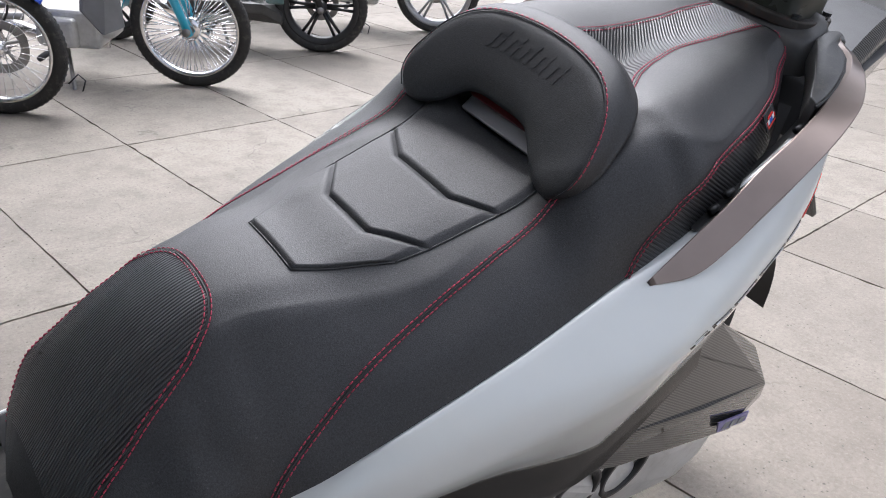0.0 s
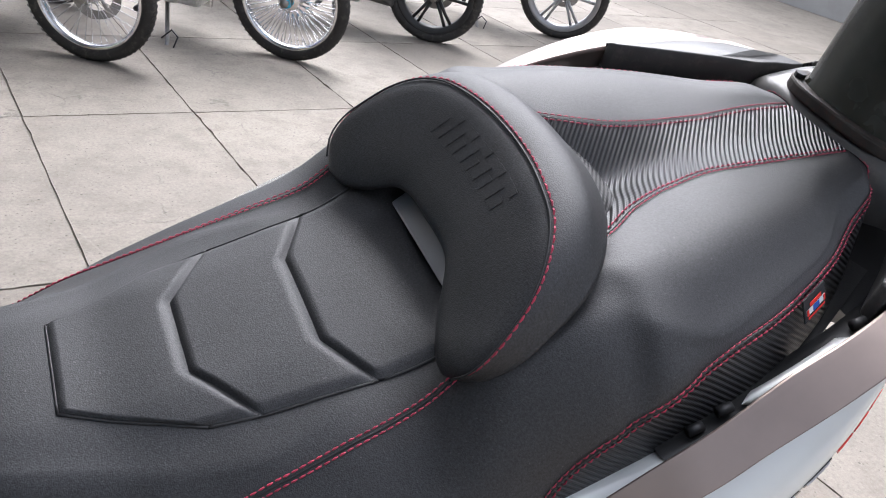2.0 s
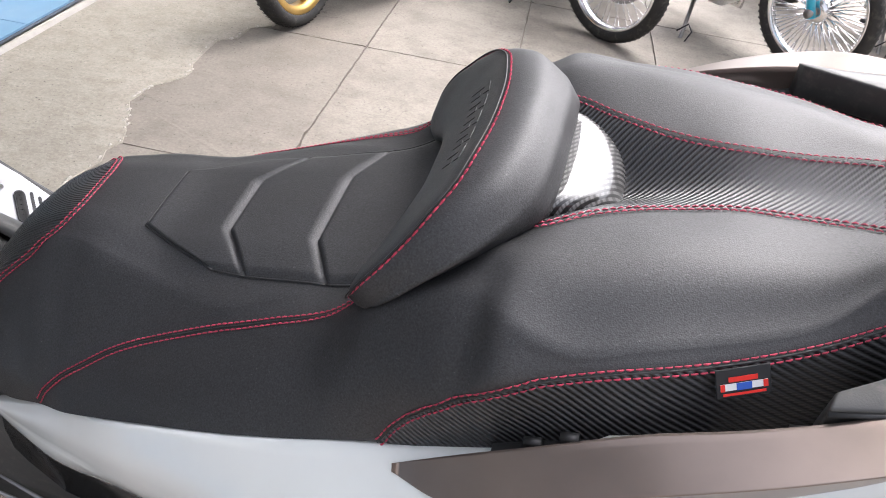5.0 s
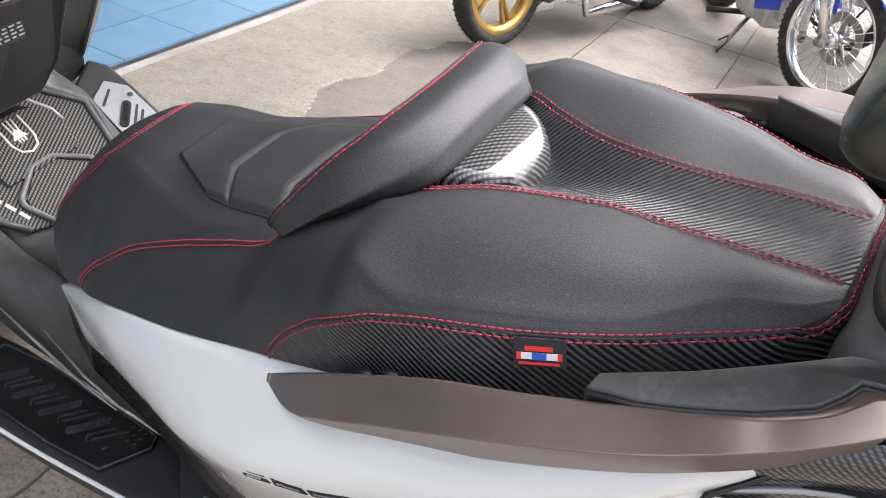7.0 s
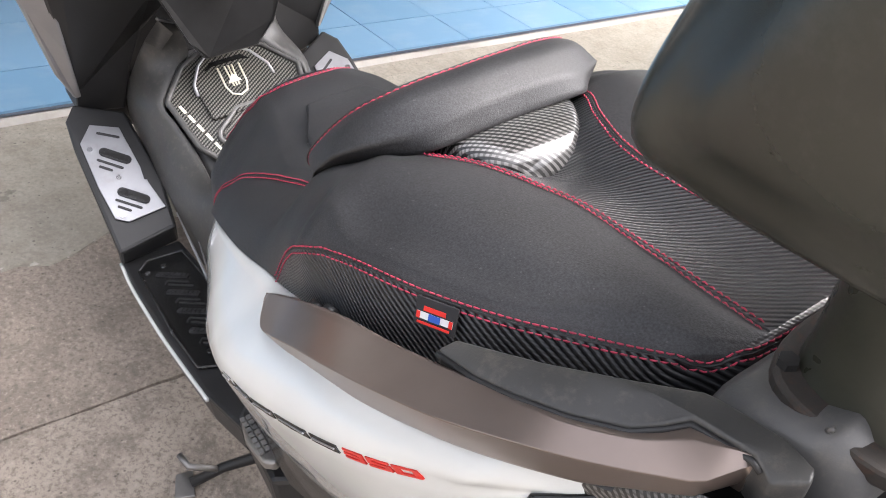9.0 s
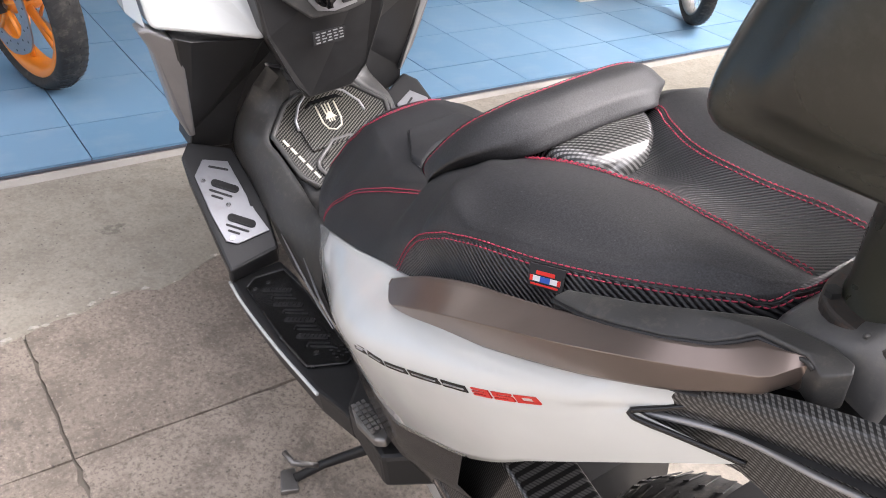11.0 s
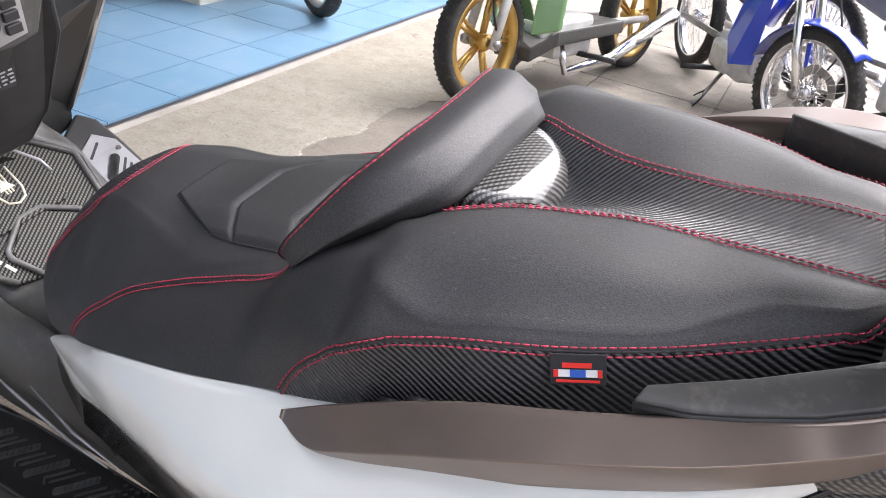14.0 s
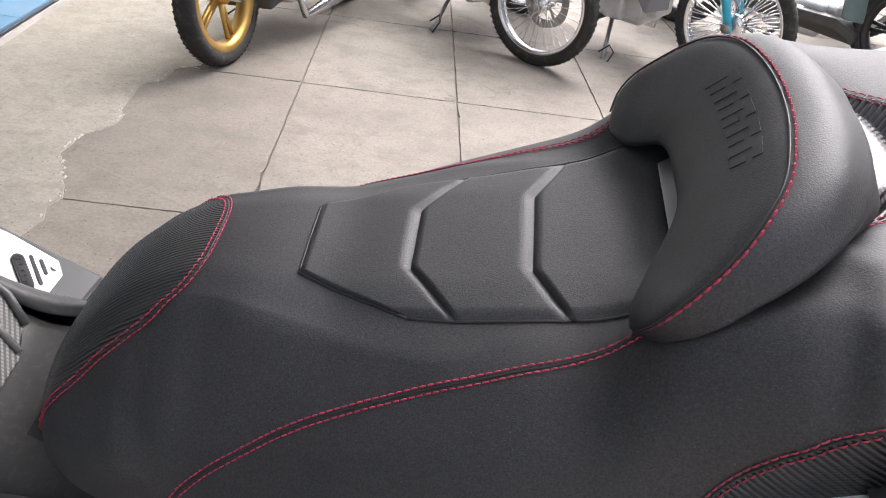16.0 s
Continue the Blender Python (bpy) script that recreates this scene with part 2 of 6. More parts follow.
def bevel(ob, w, seg=2, angle=35):
    md = ob.modifiers.new("edges", "BEVEL")
    md.width, md.segments, md.limit_method, md.angle_limit = w, seg, "ANGLE", radians(angle)
    md.harden_normals = False
    return ob


def weighted(ob):
    """Flat faces keep their own light, edges turn over softly."""
    md = ob.modifiers.new("normals", "WEIGHTED_NORMAL")
    md.weight, md.keep_sharp = 80, True
    return ob


def solid(ob, th, off=-1.0):
    md = ob.modifiers.new("thickness", "SOLIDIFY")
    md.thickness, md.offset = th, off
    return ob


def spline(xs, cols, q):
    """Smooth values at q through the rows cols at xs (monotone-ish cubic, no overshoot)."""
    xs, cols, q = np.array(xs, float), np.array(cols, float), np.atleast_1d(np.array(q, float))
    one = cols.ndim == 1
    if one:
        cols = cols[:, None]
    h = np.diff(xs)[:, None]
    d = np.diff(cols, axis=0) / h
    m = np.zeros_like(cols)
    m[0], m[-1] = d[0], d[-1]
    if len(xs) > 2:
        w1, w2 = 2 * h[1:] + h[:-1], h[1:] + 2 * h[:-1]
        same = d[:-1] * d[1:] > 0
        with np.errstate(divide="ignore", invalid="ignore"):
            hm = (w1 + w2) / (w1 / d[:-1] + w2 / d[1:])
        m[1:-1] = np.where(same, hm, 0)
    i = np.clip(np.searchsorted(xs, q) - 1, 0, len(xs) - 2)
    t = ((q - xs[i]) / h[i, 0])[:, None]
    hh = h[i]
    r = (2 * t**3 - 3 * t**2 + 1) * cols[i] + (t**3 - 2 * t**2 + t) * hh * m[i] + (-2 * t**3 + 3 * t**2) * cols[i + 1] + (t**3 - t**2) * hh * m[i + 1]
    return r[:, 0] if one else r


def catmull(pts, n):
    """n points along a smooth curve through pts, evenly spaced."""
    p = np.array(pts, float)
    e = np.vstack([2 * p[0] - p[1], p, 2 * p[-1] - p[-2]])
    out = []
    for i in range(1, len(e) - 2):
        for t in np.linspace(0, 1, 16, endpoint=False):
            a, b, c, d = e[i - 1], e[i], e[i + 1], e[i + 2]
            out.append(0.5 * (2 * b + (c - a) * t + (2 * a - 5 * b + 4 * c - d) * t**2 + (3 * b - a - 3 * c + d) * t**3))
    out.append(p[-1])
    o = np.array(out)
    s = np.r_[0, np.cumsum(np.linalg.norm(np.diff(o, axis=0), axis=1))]
    q = np.linspace(0, s[-1], n)
    return np.stack([np.interp(q, s, o[:, k]) for k in range(o.shape[1])], 1)


def grid_mesh(P, close_u=False, close_v=False):
    """A bmesh from an array of points [u][v]."""
    P = np.asarray(P)
    nu, nv = P.shape[:2]
    bm = bmesh.new()
    vs = [[bm.verts.new(P[i, j]) for j in range(nv)] for i in range(nu)]
    for i in range(nu if close_u else nu - 1):
        for j in range(nv if close_v else nv - 1):
            a, b, c, d = vs[i][j], vs[(i + 1) % nu][j], vs[(i + 1) % nu][(j + 1) % nv], vs[i][(j + 1) % nv]
            if len({a, b, c, d}) == 4:
                try:
                    bm.faces.new((a, b, c, d))
                except ValueError:
                    pass
    bmesh.ops.remove_doubles(bm, verts=bm.verts, dist=1e-6)
    return bm


def tube(pts, r, n=8, cap=True, ends=None):
    """A round bar along pts; r is one radius or one for each point."""
    pts = [Vector(p) for p in pts]
    rs = [r] * len(pts) if isinstance(r, (int, float)) else list(r)
    bm = bmesh.new()
    up = Vector((0, 0, 1))
    d0 = (pts[1] - pts[0]).normalized()
    if abs(d0.dot(up)) > 0.9:
        up = Vector((1, 0, 0))
    rings = []
    for i, p in enumerate(pts):
        d = (pts[min(i + 1, len(pts) - 1)] - pts[max(i - 1, 0)]).normalized()
        a = d.cross(up).normalized()
        b = a.cross(d).normalized()
        up = b
        rings.append([bm.verts.new(p + rs[i] * (math.cos(2 * math.pi * k / n) * a + math.sin(2 * math.pi * k / n) * b)) for k in range(n)])
    for A, B in zip(rings, rings[1:]):
        for k in range(n):
            bm.faces.new((A[k], A[(k + 1) % n], B[(k + 1) % n], B[k]))
    if cap:
        bm.faces.new(rings[0][::-1])
        bm.faces.new(rings[-1])
    return bm


def prism(poly, vec):
    """A closed prism: the polygon poly (3D points) swept by vec."""
    bm = bmesh.new()
    a = [bm.verts.new(Vector(p)) for p in poly]
    b = [bm.verts.new(Vector(p) + Vector(vec)) for p in poly]
    bm.faces.new(a)
    bm.faces.new(b[::-1])
    n = len(a)
    for i in range(n):
        bm.faces.new((a[i], b[i], b[(i + 1) % n], a[(i + 1) % n]))
    return bm


def box(cx, cy, cz, sx, sy, sz, rot=None):
    bm = bmesh.new()
    bmesh.ops.create_cube(bm, size=1.0, matrix=Matrix.Translation((cx, cy, cz)) @ (rot.to_4x4() if rot else Matrix()) @ Matrix.Diagonal((sx, sy, sz, 1)))
    return bm


def lathe(profile, n=48, axis="Y"):
    """A ring turned round the Y axis from (radius, offset) pairs, closed."""
    P = np.zeros((n, len(profile), 3))
    for i in range(n):
        a = 2 * math.pi * i / n
        for j, (r, o) in enumerate(profile):
            P[i, j] = (r * math.cos(a), o, r * math.sin(a))
    return grid_mesh(P, True, True)


def join(*bms):
    out = bmesh.new()
    for b in bms:
        me = bpy.data.meshes.new("tmp")
        b.to_mesh(me)
        out.from_mesh(me)
        b.free()
        bpy.data.meshes.remove(me)
    return out


# ---- setting ----
KS = -0.083  # drift of the slab and kerb lines across the yard


def kerb_x(y):
    return -1.195 + KS * y


def slab_ground():
    """One sheet of concrete to the horizon; slabs near the scooter are laid on it."""
    bm = bmesh.new()
    vs = [bm.verts.new(p) for p in ((-60, -60, -0.008), (60, -60, -0.008), (60, 60, -0.008), (-60, 60, -0.008))]
    bm.faces.new(vs)
    g = part("ground", bm, plain("joint_dirt", (0.15, 0.13, 0.108), 0.9, var=0.3, scale=8, bumps=0.3, bdist=0.003), None, smooth=False)
    return tagged(g, "dusty grey-brown concrete yard ground", "ground", kind="structure")


ground = slab_ground()
pavement = thing("pavement", "worn beige concrete slabs with dark cracked joints", "pavement", kind="structure")


def slab(x0, x1, y0, y1, gap=0.0028):
    """One concrete slab between two long joints and two cross joints, its edges a little chipped."""
    rnd = random.Random(int(x0 * 1000) * 7 + int(y0 * 1000))
    pts = []
    e = lambda x, y: (x + KS * y, y - KS * x)
    for a, b in (((x0, y0), (x1, y0)), ((x1, y0), (x1, y1)), ((x1, y1), (x0, y1)), ((x0, y1), (x0, y0))):
        for k in range(24):
            t = k / 24
            x, y = a[0] + (b[0] - a[0]) * t, a[1] + (b[1] - a[1]) * t
            cx, cy = (x0 + x1) / 2, (y0 + y1) / 2
            g = gap * rnd.uniform(0.35, 1.6) * (2.2 if rnd.random() < 0.08 else 1.0)
            x += g if x < cx else -g
            y += g if y < cy else -g
            pts.append((*e(x, y), rnd.uniform(-0.0008, 0.0008)))
    bm = prism(pts, (0, 0, -0.03))
    return part("slab", bm, M_CONC_D if -0.7 <= x0 < 0.2 and y1 < 0.2 else M_CONC, pavement, smooth=False)


LX = [-1.30, -0.69, -0.09, 0.50, 1.08, 1.76, 2.40, 3.02, 3.64, 4.26, 4.88, 5.5, 6.1, 6.7]
CY = [-2.75, -1.72, -0.69, 0.14, 1.12, 2.19, 3.15, 4.1, 5.05, 6.0, 7.0]
for i in range(len(LX) - 1):
    for j in range(len(CY) - 1):
        slab(LX[i], LX[i + 1], CY[j], CY[j + 1])

# far concrete beyond the single slabs
bm = bmesh.new()
for x0, x1, y0, y1 in ((-40, 40, 7.0, 45), (6.7, 40, -20, 7.0), (-1.3, 6.7, -20, -2.75)):
    a = [bm.verts.new((x + KS * y, y - KS * x, -0.004)) for x, y in ((x0, y0), (x1, y0), (x1, y1), (x0, y1))]
    bm.faces.new(a)
tagged(part("yard", bm, M_CONC, None, smooth=False), "far concrete yard of weathered slabs", "yard", kind="structure")


def apron():
    """Cement strip along the kerb with a ragged edge."""
    rnd = random.Random(4)
    left, right = [], []
    ys = np.arange(-6, 9.01, 0.06)
    r = 0.0
    for y in ys:
        r = 0.8 * r + rnd.uniform(-0.03, 0.03)
        base = np.interp(y, [-6, -0.6, -0.2, 0.3, 0.92, 1.3, 1.9, 2.3, 3.0, 9], [-0.45, -0.48, -0.55, -0.58, -0.62, -0.74, -0.72, -0.62, -0.7, -0.75])
        right.append((base + r, y, 0.003))
        left.append((kerb_x(y), y, 0.003))
    chips = bmesh.new()
    for (x, y, z), (x2, y2, _) in zip(right, right[1:]):
        for k in range(3):
            if rnd.random() < 0.55:
                t = (k + rnd.random()) / 3
                cx, cy = x + (x2 - x) * t + rnd.uniform(-0.012, 0.008), y + (y2 - y) * t
                n_ = rnd.randint(5, 7)
                r0 = rnd.uniform(0.003, 0.011)
                ring = [(cx + r0 * rnd.uniform(0.4, 1.0) * math.cos(6.283 * q / n_), cy + 1.7 * r0 * rnd.uniform(0.5, 1.0) * math.sin(6.283 * q / n_)) for q in range(n_)]
                top = chips.verts.new((cx, cy, 0.0075))
                vs_ = [chips.verts.new((px, py, 0.0035)) for px, py in ring]
                for q in range(n_):
                    chips.faces.new((vs_[q], vs_[(q + 1) % n_], top))
    tagged(part("broken_cement", chips, M_CONC_P, None, smooth=False), "pale crumbled cement along the broken edge", "cement rubble", kind="stuff")
    P = np.array([[a, tuple(np.array(a) * 0.5 + np.array(b) * 0.5), b, (b[0] + 0.008, b[1], -0.01)] for a, b in zip(left, right)])
    return tagged(part("apron", grid_mesh(P), M_CONC_L, None, smooth=False), "pale rough cement strip with a ragged broken edge", "cement strip", kind="structure")


apron()

# blue tiled shop floor, one tile a piece
tile_floor = thing("floor", "glossy pale blue square ceramic floor tiles", "floor", kind="structure")
m, t, b = nodes_of("blue_ceramic")
v = coords(t)
oi = t.nodes.new("ShaderNodeObjectInfo")
c0 = ramp(t, oi.outputs["Random"], [(0.0, (0.145, 0.275, 0.405)), (1.0, (0.17, 0.30, 0.43))])
link(t, mix(t, ramp(t, noise_tex(t, v, 5, 6, 0.65), [(0.5, (0, 0, 0)), (0.85, (0.5, 0.5, 0.5))]), c0, (0.29, 0.37, 0.44)), b.inputs["Base Color"])
b.inputs["Roughness"].default_value = 0.36
b.inputs["Specular IOR Level"].default_value = 0.35
bump(t, b, noise_tex(t, v, 3, 2), 0.1, 0.003)
M_TILE = m
TS = 0.349


def tile_mesh():
    bm = box(0, 0, 0.006, TS - 0.004, TS - 0.004, 0.012)
    bmesh.ops.bevel(bm, geom=[e for e in bm.edges if e.verts[0].co.z > 0 and e.verts[1].co.z > 0], offset=0.0015, segments=1)
    me = bpy.data.meshes.new("tile")
    bm.to_mesh(me)
    bm.free()
    me.materials.append(M_TILE)
    return me


TM = tile_mesh()
ang = math.atan(-KS)
T0 = Matrix.Translation((-1.44, -0.46, 0.010)) @ Matrix.Rotation(ang, 4, "Z")
for i in range(-12, 0):
    for j in range(-7, 20):
        o = new("tile", TM)
        o.parent = tile_floor
        o.matrix_basis = T0 @ Matrix.Translation(((i + 0.5) * TS, (j + 0.5) * TS, random.uniform(-0.0006, 0.0006)))
M_GROUT = plain("dark_grout", (0.06, 0.07, 0.09), 0.9, var=0.2, scale=20)
bm = bmesh.new()
w = [(kerb_x(-8) - 0.02, -8), (kerb_x(12) - 0.02, 12), (-14, 12), (-14, -8)]
vs = [bm.verts.new((x, y, 0.014)) for x, y in w]
bm.faces.new(vs)
part("grout_bed", bm, M_GROUT, tile_floor, smooth=False)
# tiles further off, in one piece
far = bmesh.new()
for i in range(-27, 0):
    for j in range(-24, 34):
        if i >= -12 and -7 <= j < 20:
            continue
        q = [T0 @ Vector((i * TS + a_, j * TS + b_, 0.0115)) for a_, b_ in ((0.002, 0.002), (TS - 0.002, 0.002), (TS - 0.002, TS - 0.002), (0.002, TS - 0.002))]
        q2 = [p_ - Vector((0, 0, 0.008)) for p_ in q]
        va, vb_ = [far.verts.new(p_) for p_ in q], [far.verts.new(p_) for p_ in q2]
        far.faces.new(va)
        for k in range(4):
            far.faces.new((va[k], vb_[k], vb_[(k + 1) % 4], va[(k + 1) % 4]))
tagged(part("far_tiles", far, M_TILE, tile_floor, smooth=False), "pale blue ceramic tiles further off", kind="stuff")
# first row of tiles between the kerb and the grid, cut to the edge
for j in range(-9, 18):
    o = new("tile", TM)
    o.parent = tile_floor
    o.matrix_basis = T0 @ Matrix.Translation((0.5 * TS * 0.70 + 0.002, (j + 0.5) * TS, 0)) @ Matrix.Diagonal((0.70, 1, 1, 1))
# pale cement edge of the tiled floor
P = []
for y in np.arange(-8, 12.1, 0.2):
    x = kerb_x(y)
    P.append([(x - 0.001, y, 0.0), (x - 0.001, y, 0.0205), (x + 0.008 + random.uniform(-0.003, 0.003), y, 0.020), (x + 0.016 + random.uniform(-0.005, 0.005), y, 0.0)])
tagged(part("kerb", grid_mesh(np.array(P)), plain("kerb_cement", (0.38, 0.36, 0.33), 0.85, var=0.15, scale=10, bumps=0.4, bdist=0.003, dirt=0.4), None, smooth=False), "low pale cement edge of the tiled floor", "kerb", kind="structure")

# plastered base of a pillar on the tiles
bm = box(-2.3 - 0.6, 2.21 + 1.2, 1.5, 1.2, 2.4, 3.0, Matrix.Rotation(ang, 3, "Z"))
tagged(bevel(part("pillar", bm, M_WALL, None, smooth=False), 0.01), "off-white plastered wall corner standing on blue tiles", "wall", kind="structure")

# unseen roofs and walls, added to block sky light; open to the street
M_ROOF = plain("grey_roof_paint", (0.30, 0.30, 0.29), 0.8, scale=5)
tagged(part("ceiling", box(-6.4, 2, 3.3, 10.0, 24, 0.2), M_ROOF, None, smooth=False), "plain grey roof over the shop side, unseen, added for shade", "ceiling", kind="structure")
tagged(part("ceiling", box(-0.2, 1.75, 3.32, 2.4, 3.3, 0.12), M_ROOF, None, smooth=False), "plain grey awning, unseen, added to shade the scooter", "ceiling", kind="structure")
M_FACE = plain("weathered_plaster", (0.33, 0.33, 0.32), 0.85, var=0.12, scale=3, bumps=0.2, dirt=0.3)
# walls out of view that cut low sky light and sheen
for nm, bx, m_ in (("unseen_wall_west", box(-11.0, 2, 1.6, 0.2, 24, 3.2), M_WALL), ("unseen_wall_south", box(0.5, -12.0, 1.5, 40, 0.2, 3.0), M_FACE), ("unseen_wall_east", box(8.5, -1.0, 2.3, 0.2, 22, 4.6), M_FACE)):
    tagged(part(nm, bx, m_, None, smooth=False), "plain off-white plastered wall, unseen, added to block low sky", "wall", kind="structure")


# ---- maxi scooter, leaning on its side stand ----
BIKE = Matrix.Rotation(radians(LEAN), 4, "X") @ Matrix.Translation((0, 0.006, 0))
scooter = thing("maxi_scooter", "white maxi scooter with black stitched seat, on its side stand", "scooter", m=BIKE)

# seat sections: x, centre z, then five (half width, z) pairs from the middle to the lower edge
SEC = [
    (-0.028, 0.535, 0.004, 0.535, 0.007, 0.534, 0.010, 0.532, 0.012, 0.530, 0.014, 0.528),
    (-0.014, 0.572, 0.022, 0.570, 0.040, 0.564, 0.052, 0.556, 0.060, 0.546, 0.064, 0.532),
    (0.000, 0.597, 0.034, 0.593, 0.060, 0.584, 0.079, 0.570, 0.092, 0.555, 0.097, 0.535),
    (0.022, 0.634, 0.040, 0.630, 0.074, 0.620, 0.097, 0.605, 0.116, 0.578, 0.122, 0.545),
    (0.060, 0.682, 0.038, 0.678, 0.079, 0.660, 0.113, 0.622, 0.141, 0.586, 0.148, 0.553),
    (0.100, 0.717, 0.036, 0.713, 0.070, 0.700, 0.122, 0.645, 0.156, 0.602, 0.163, 0.565),
    (0.147, 0.741, 0.034, 0.739, 0.068, 0.729, 0.150, 0.636, 0.167, 0.606, 0.172, 0.588),
    (0.200, 0.749, 0.042, 0.747, 0.080, 0.738, 0.158, 0.656, 0.178, 0.636, 0.190, 0.622),
    (0.250, 0.752, 0.048, 0.750, 0.0915, 0.739, 0.153, 0.692, 0.178, 0.668, 0.197, 0.647),
    (0.300, 0.763, 0.050, 0.762, 0.109, 0.747, 0.147, 0.721, 0.178, 0.700, 0.203, 0.672),
    (0.350, 0.776, 0.050, 0.775, 0.120, 0.763, 0.141, 0.749, 0.180, 0.726, 0.208, 0.695),
    (0.400, 0.791, 0.050, 0.790, 0.110, 0.784, 0.137, 0.776, 0.182, 0.750, 0.212, 0.719),
    (0.450, 0.806, 0.050, 0.805, 0.102, 0.803, 0.132, 0.804, 0.185, 0.775, 0.213, 0.741),
    (0.500, 0.822, 0.050, 0.824, 0.100, 0.840, 0.139, 0.861, 0.192, 0.811, 0.213, 0.764),
    (0.566, 0.852, 0.070, 0.880, 0.110, 0.908, 0.152, 0.901, 0.2095, 0.838, 0.213, 0.789),
    (0.595, 0.868, 0.086, 0.912, 0.128, 0.920, 0.176, 0.906, 0.209, 0.868, 0.213, 0.800),
    (0.640, 0.885, 0.065, 0.921, 0.122, 0.928, 0.187, 0.901, 0.197, 0.888, 0.212, 0.820),
    (0.690, 0.906, 0.052, 0.927, 0.110, 0.936, 0.174, 0.9125, 0.186, 0.903, 0.205, 0.840),
    (0.740, 0.924, 0.047, 0.935, 0.102, 0.941, 0.158, 0.921, 0.169, 0.912, 0.190, 0.850),
    (0.790, 0.933, 0.047, 0.940, 0.092, 0.944, 0.137, 0.930, 0.148, 0.922, 0.170, 0.860),
    (0.840, 0.941, 0.046, 0.947, 0.070, 0.950, 0.095, 0.946, 0.119, 0.930, 0.145, 0.865),
    (0.885, 0.948, 0.042, 0.951, 0.060, 0.954, 0.078, 0.953, 0.092, 0.946, 0.115, 0.880),
    (0.907, 0.952, 0.038, 0.952, 0.045, 0.953, 0.055, 0.953, 0.066, 0.951, 0.090, 0.890),
    (0.928, 0.900, 0.030, 0.900, 0.040, 0.900, 0.048, 0.900, 0.055, 0.900, 0.070, 0.885),
]
SEC_A = np.array(SEC)
SEC_U = np.arange(len(SEC))


# the cover as a fine table of points and normals, read between its knots
_us = np.linspace(0, len(SEC) - 1, 24 * (len(SEC) - 1) + 1)
_vs = np.linspace(-5, 5, 241)
_rows = spline(SEC_U, SEC_A, _us)
_tab = np.zeros((len(_us), len(_vs), 3))
for _i, _r in enumerate(_rows):
    _k = np.array([(-_r[2], _r[3]), (0, _r[1]), (_r[2], _r[3]), (_r[4], _r[5]), (_r[6], _r[7]), (_r[8], _r[9]), (_r[10], _r[11])])
    # a firm fold at the rider's crease, and on the passenger's part at the shoulder
    _f = min(1.0, max(0.0, (_r[0] - 0.56) / 0.07))
    _s = spline([-1, 0, 1, 2, 3, 4, 5], _k, [1.84, 2.16, 2.8, 3.2])
    _c = np.array([_k[2] * 0.16 + _k[3] * 0.84, _k[3] * 0.84 + _k[4] * 0.16, _k[3] * 0.2 + _k[4] * 0.8, _k[4] * 0.8 + _k[5] * 0.2])
    _g = np.array([1 - _f, 1 - _f, _f, _f])[:, None]
    _m = _c * _g + _s * (1 - _g)
    _k = np.vstack([_k[:3], _m[0], _k[3], _m[1], _m[2], _k[4], _m[3], _k[5:]])
    _yz = spline([-1, 0, 1, 1.84, 2, 2.16, 2.8, 3, 3.2, 4, 5], _k, np.abs(_vs))
    _tab[_i, :, 0], _tab[_i, :, 1], _tab[_i, :, 2] = _r[0], np.sign(_vs) * _yz[:, 0], _yz[:, 1]
# foam evens out the hip between rider's and passenger's part
_mu = np.interp(_us, [13.2, 14.0, 15.6, 16.6], [0, 1, 1, 0])
_mv = np.interp(np.abs(_vs), [1.05, 1.4, 2.55, 2.95], [0, 1, 1, 0])
_w = _mu[:, None] * _mv[None, :]
for _ in range(36):
    _z = _tab[:, :, 2]
    _q = np.pad(_z, 1, mode="edge")
    _tab[:, :, 2] = _z + 0.2 * _w * (_q[2:, 1:-1] + _q[:-2, 1:-1] + _q[1:-1, 2:] + _q[1:-1, :-2] - 4 * _z)
_nrm = np.cross(np.gradient(_tab, axis=0), np.gradient(_tab, axis=1))
_nrm /= np.linalg.norm(_nrm, axis=2, keepdims=True) + 1e-12


def _read(tab, u, v):
    a, b_ = min(max(u, 0), len(SEC) - 1.0001) * 24, (min(max(v, -5), 4.9999) + 5) * 24
    i, j = int(a), int(b_)
    f, g = a - i, b_ - j
    return (tab[i, j] * (1 - f) + tab[i + 1, j] * f) * (1 - g) + (tab[i, j + 1] * (1 - f) + tab[i + 1, j + 1] * f) * g


def seat_point(u, v):
    """A point of the seat cover: u along it, v from -5 (left edge) over 0 (middle) to 5."""
    return Vector(_read(_tab, u, v))


def seat_normal(u, v):
    return Vector(_read(_nrm, u, v)).normalized()


_ux = spline(SEC_U, SEC_A[:, 0], np.linspace(0, len(SEC) - 1, 2000))


def u_of_x(x):
    return float(np.interp(x, _ux, np.linspace(0, len(SEC) - 1, 2000)))


def v_of_y(u, y):
    i = int(round(u * 24))
    return math.copysign(float(np.interp(abs(y), _tab[i, 120:, 1], _vs[120:])), y)


def seat_xy(x, y, lift=0.0):
    u = u_of_x(x)
    v = v_of_y(u, y)
    p = seat_point(u, v)
    return p + seat_normal(u, v) * lift if lift else p


seat_vs = np.linspace(-5, 5, 81)
rows = [[seat_point(u, v) for v in seat_vs] for u in np.linspace(0, len(SEC) - 1, 160)]
seat = part("seat", grid_mesh(np.array(rows)), M_LEATHER, scooter, "black leatherette seat with red double stitching")
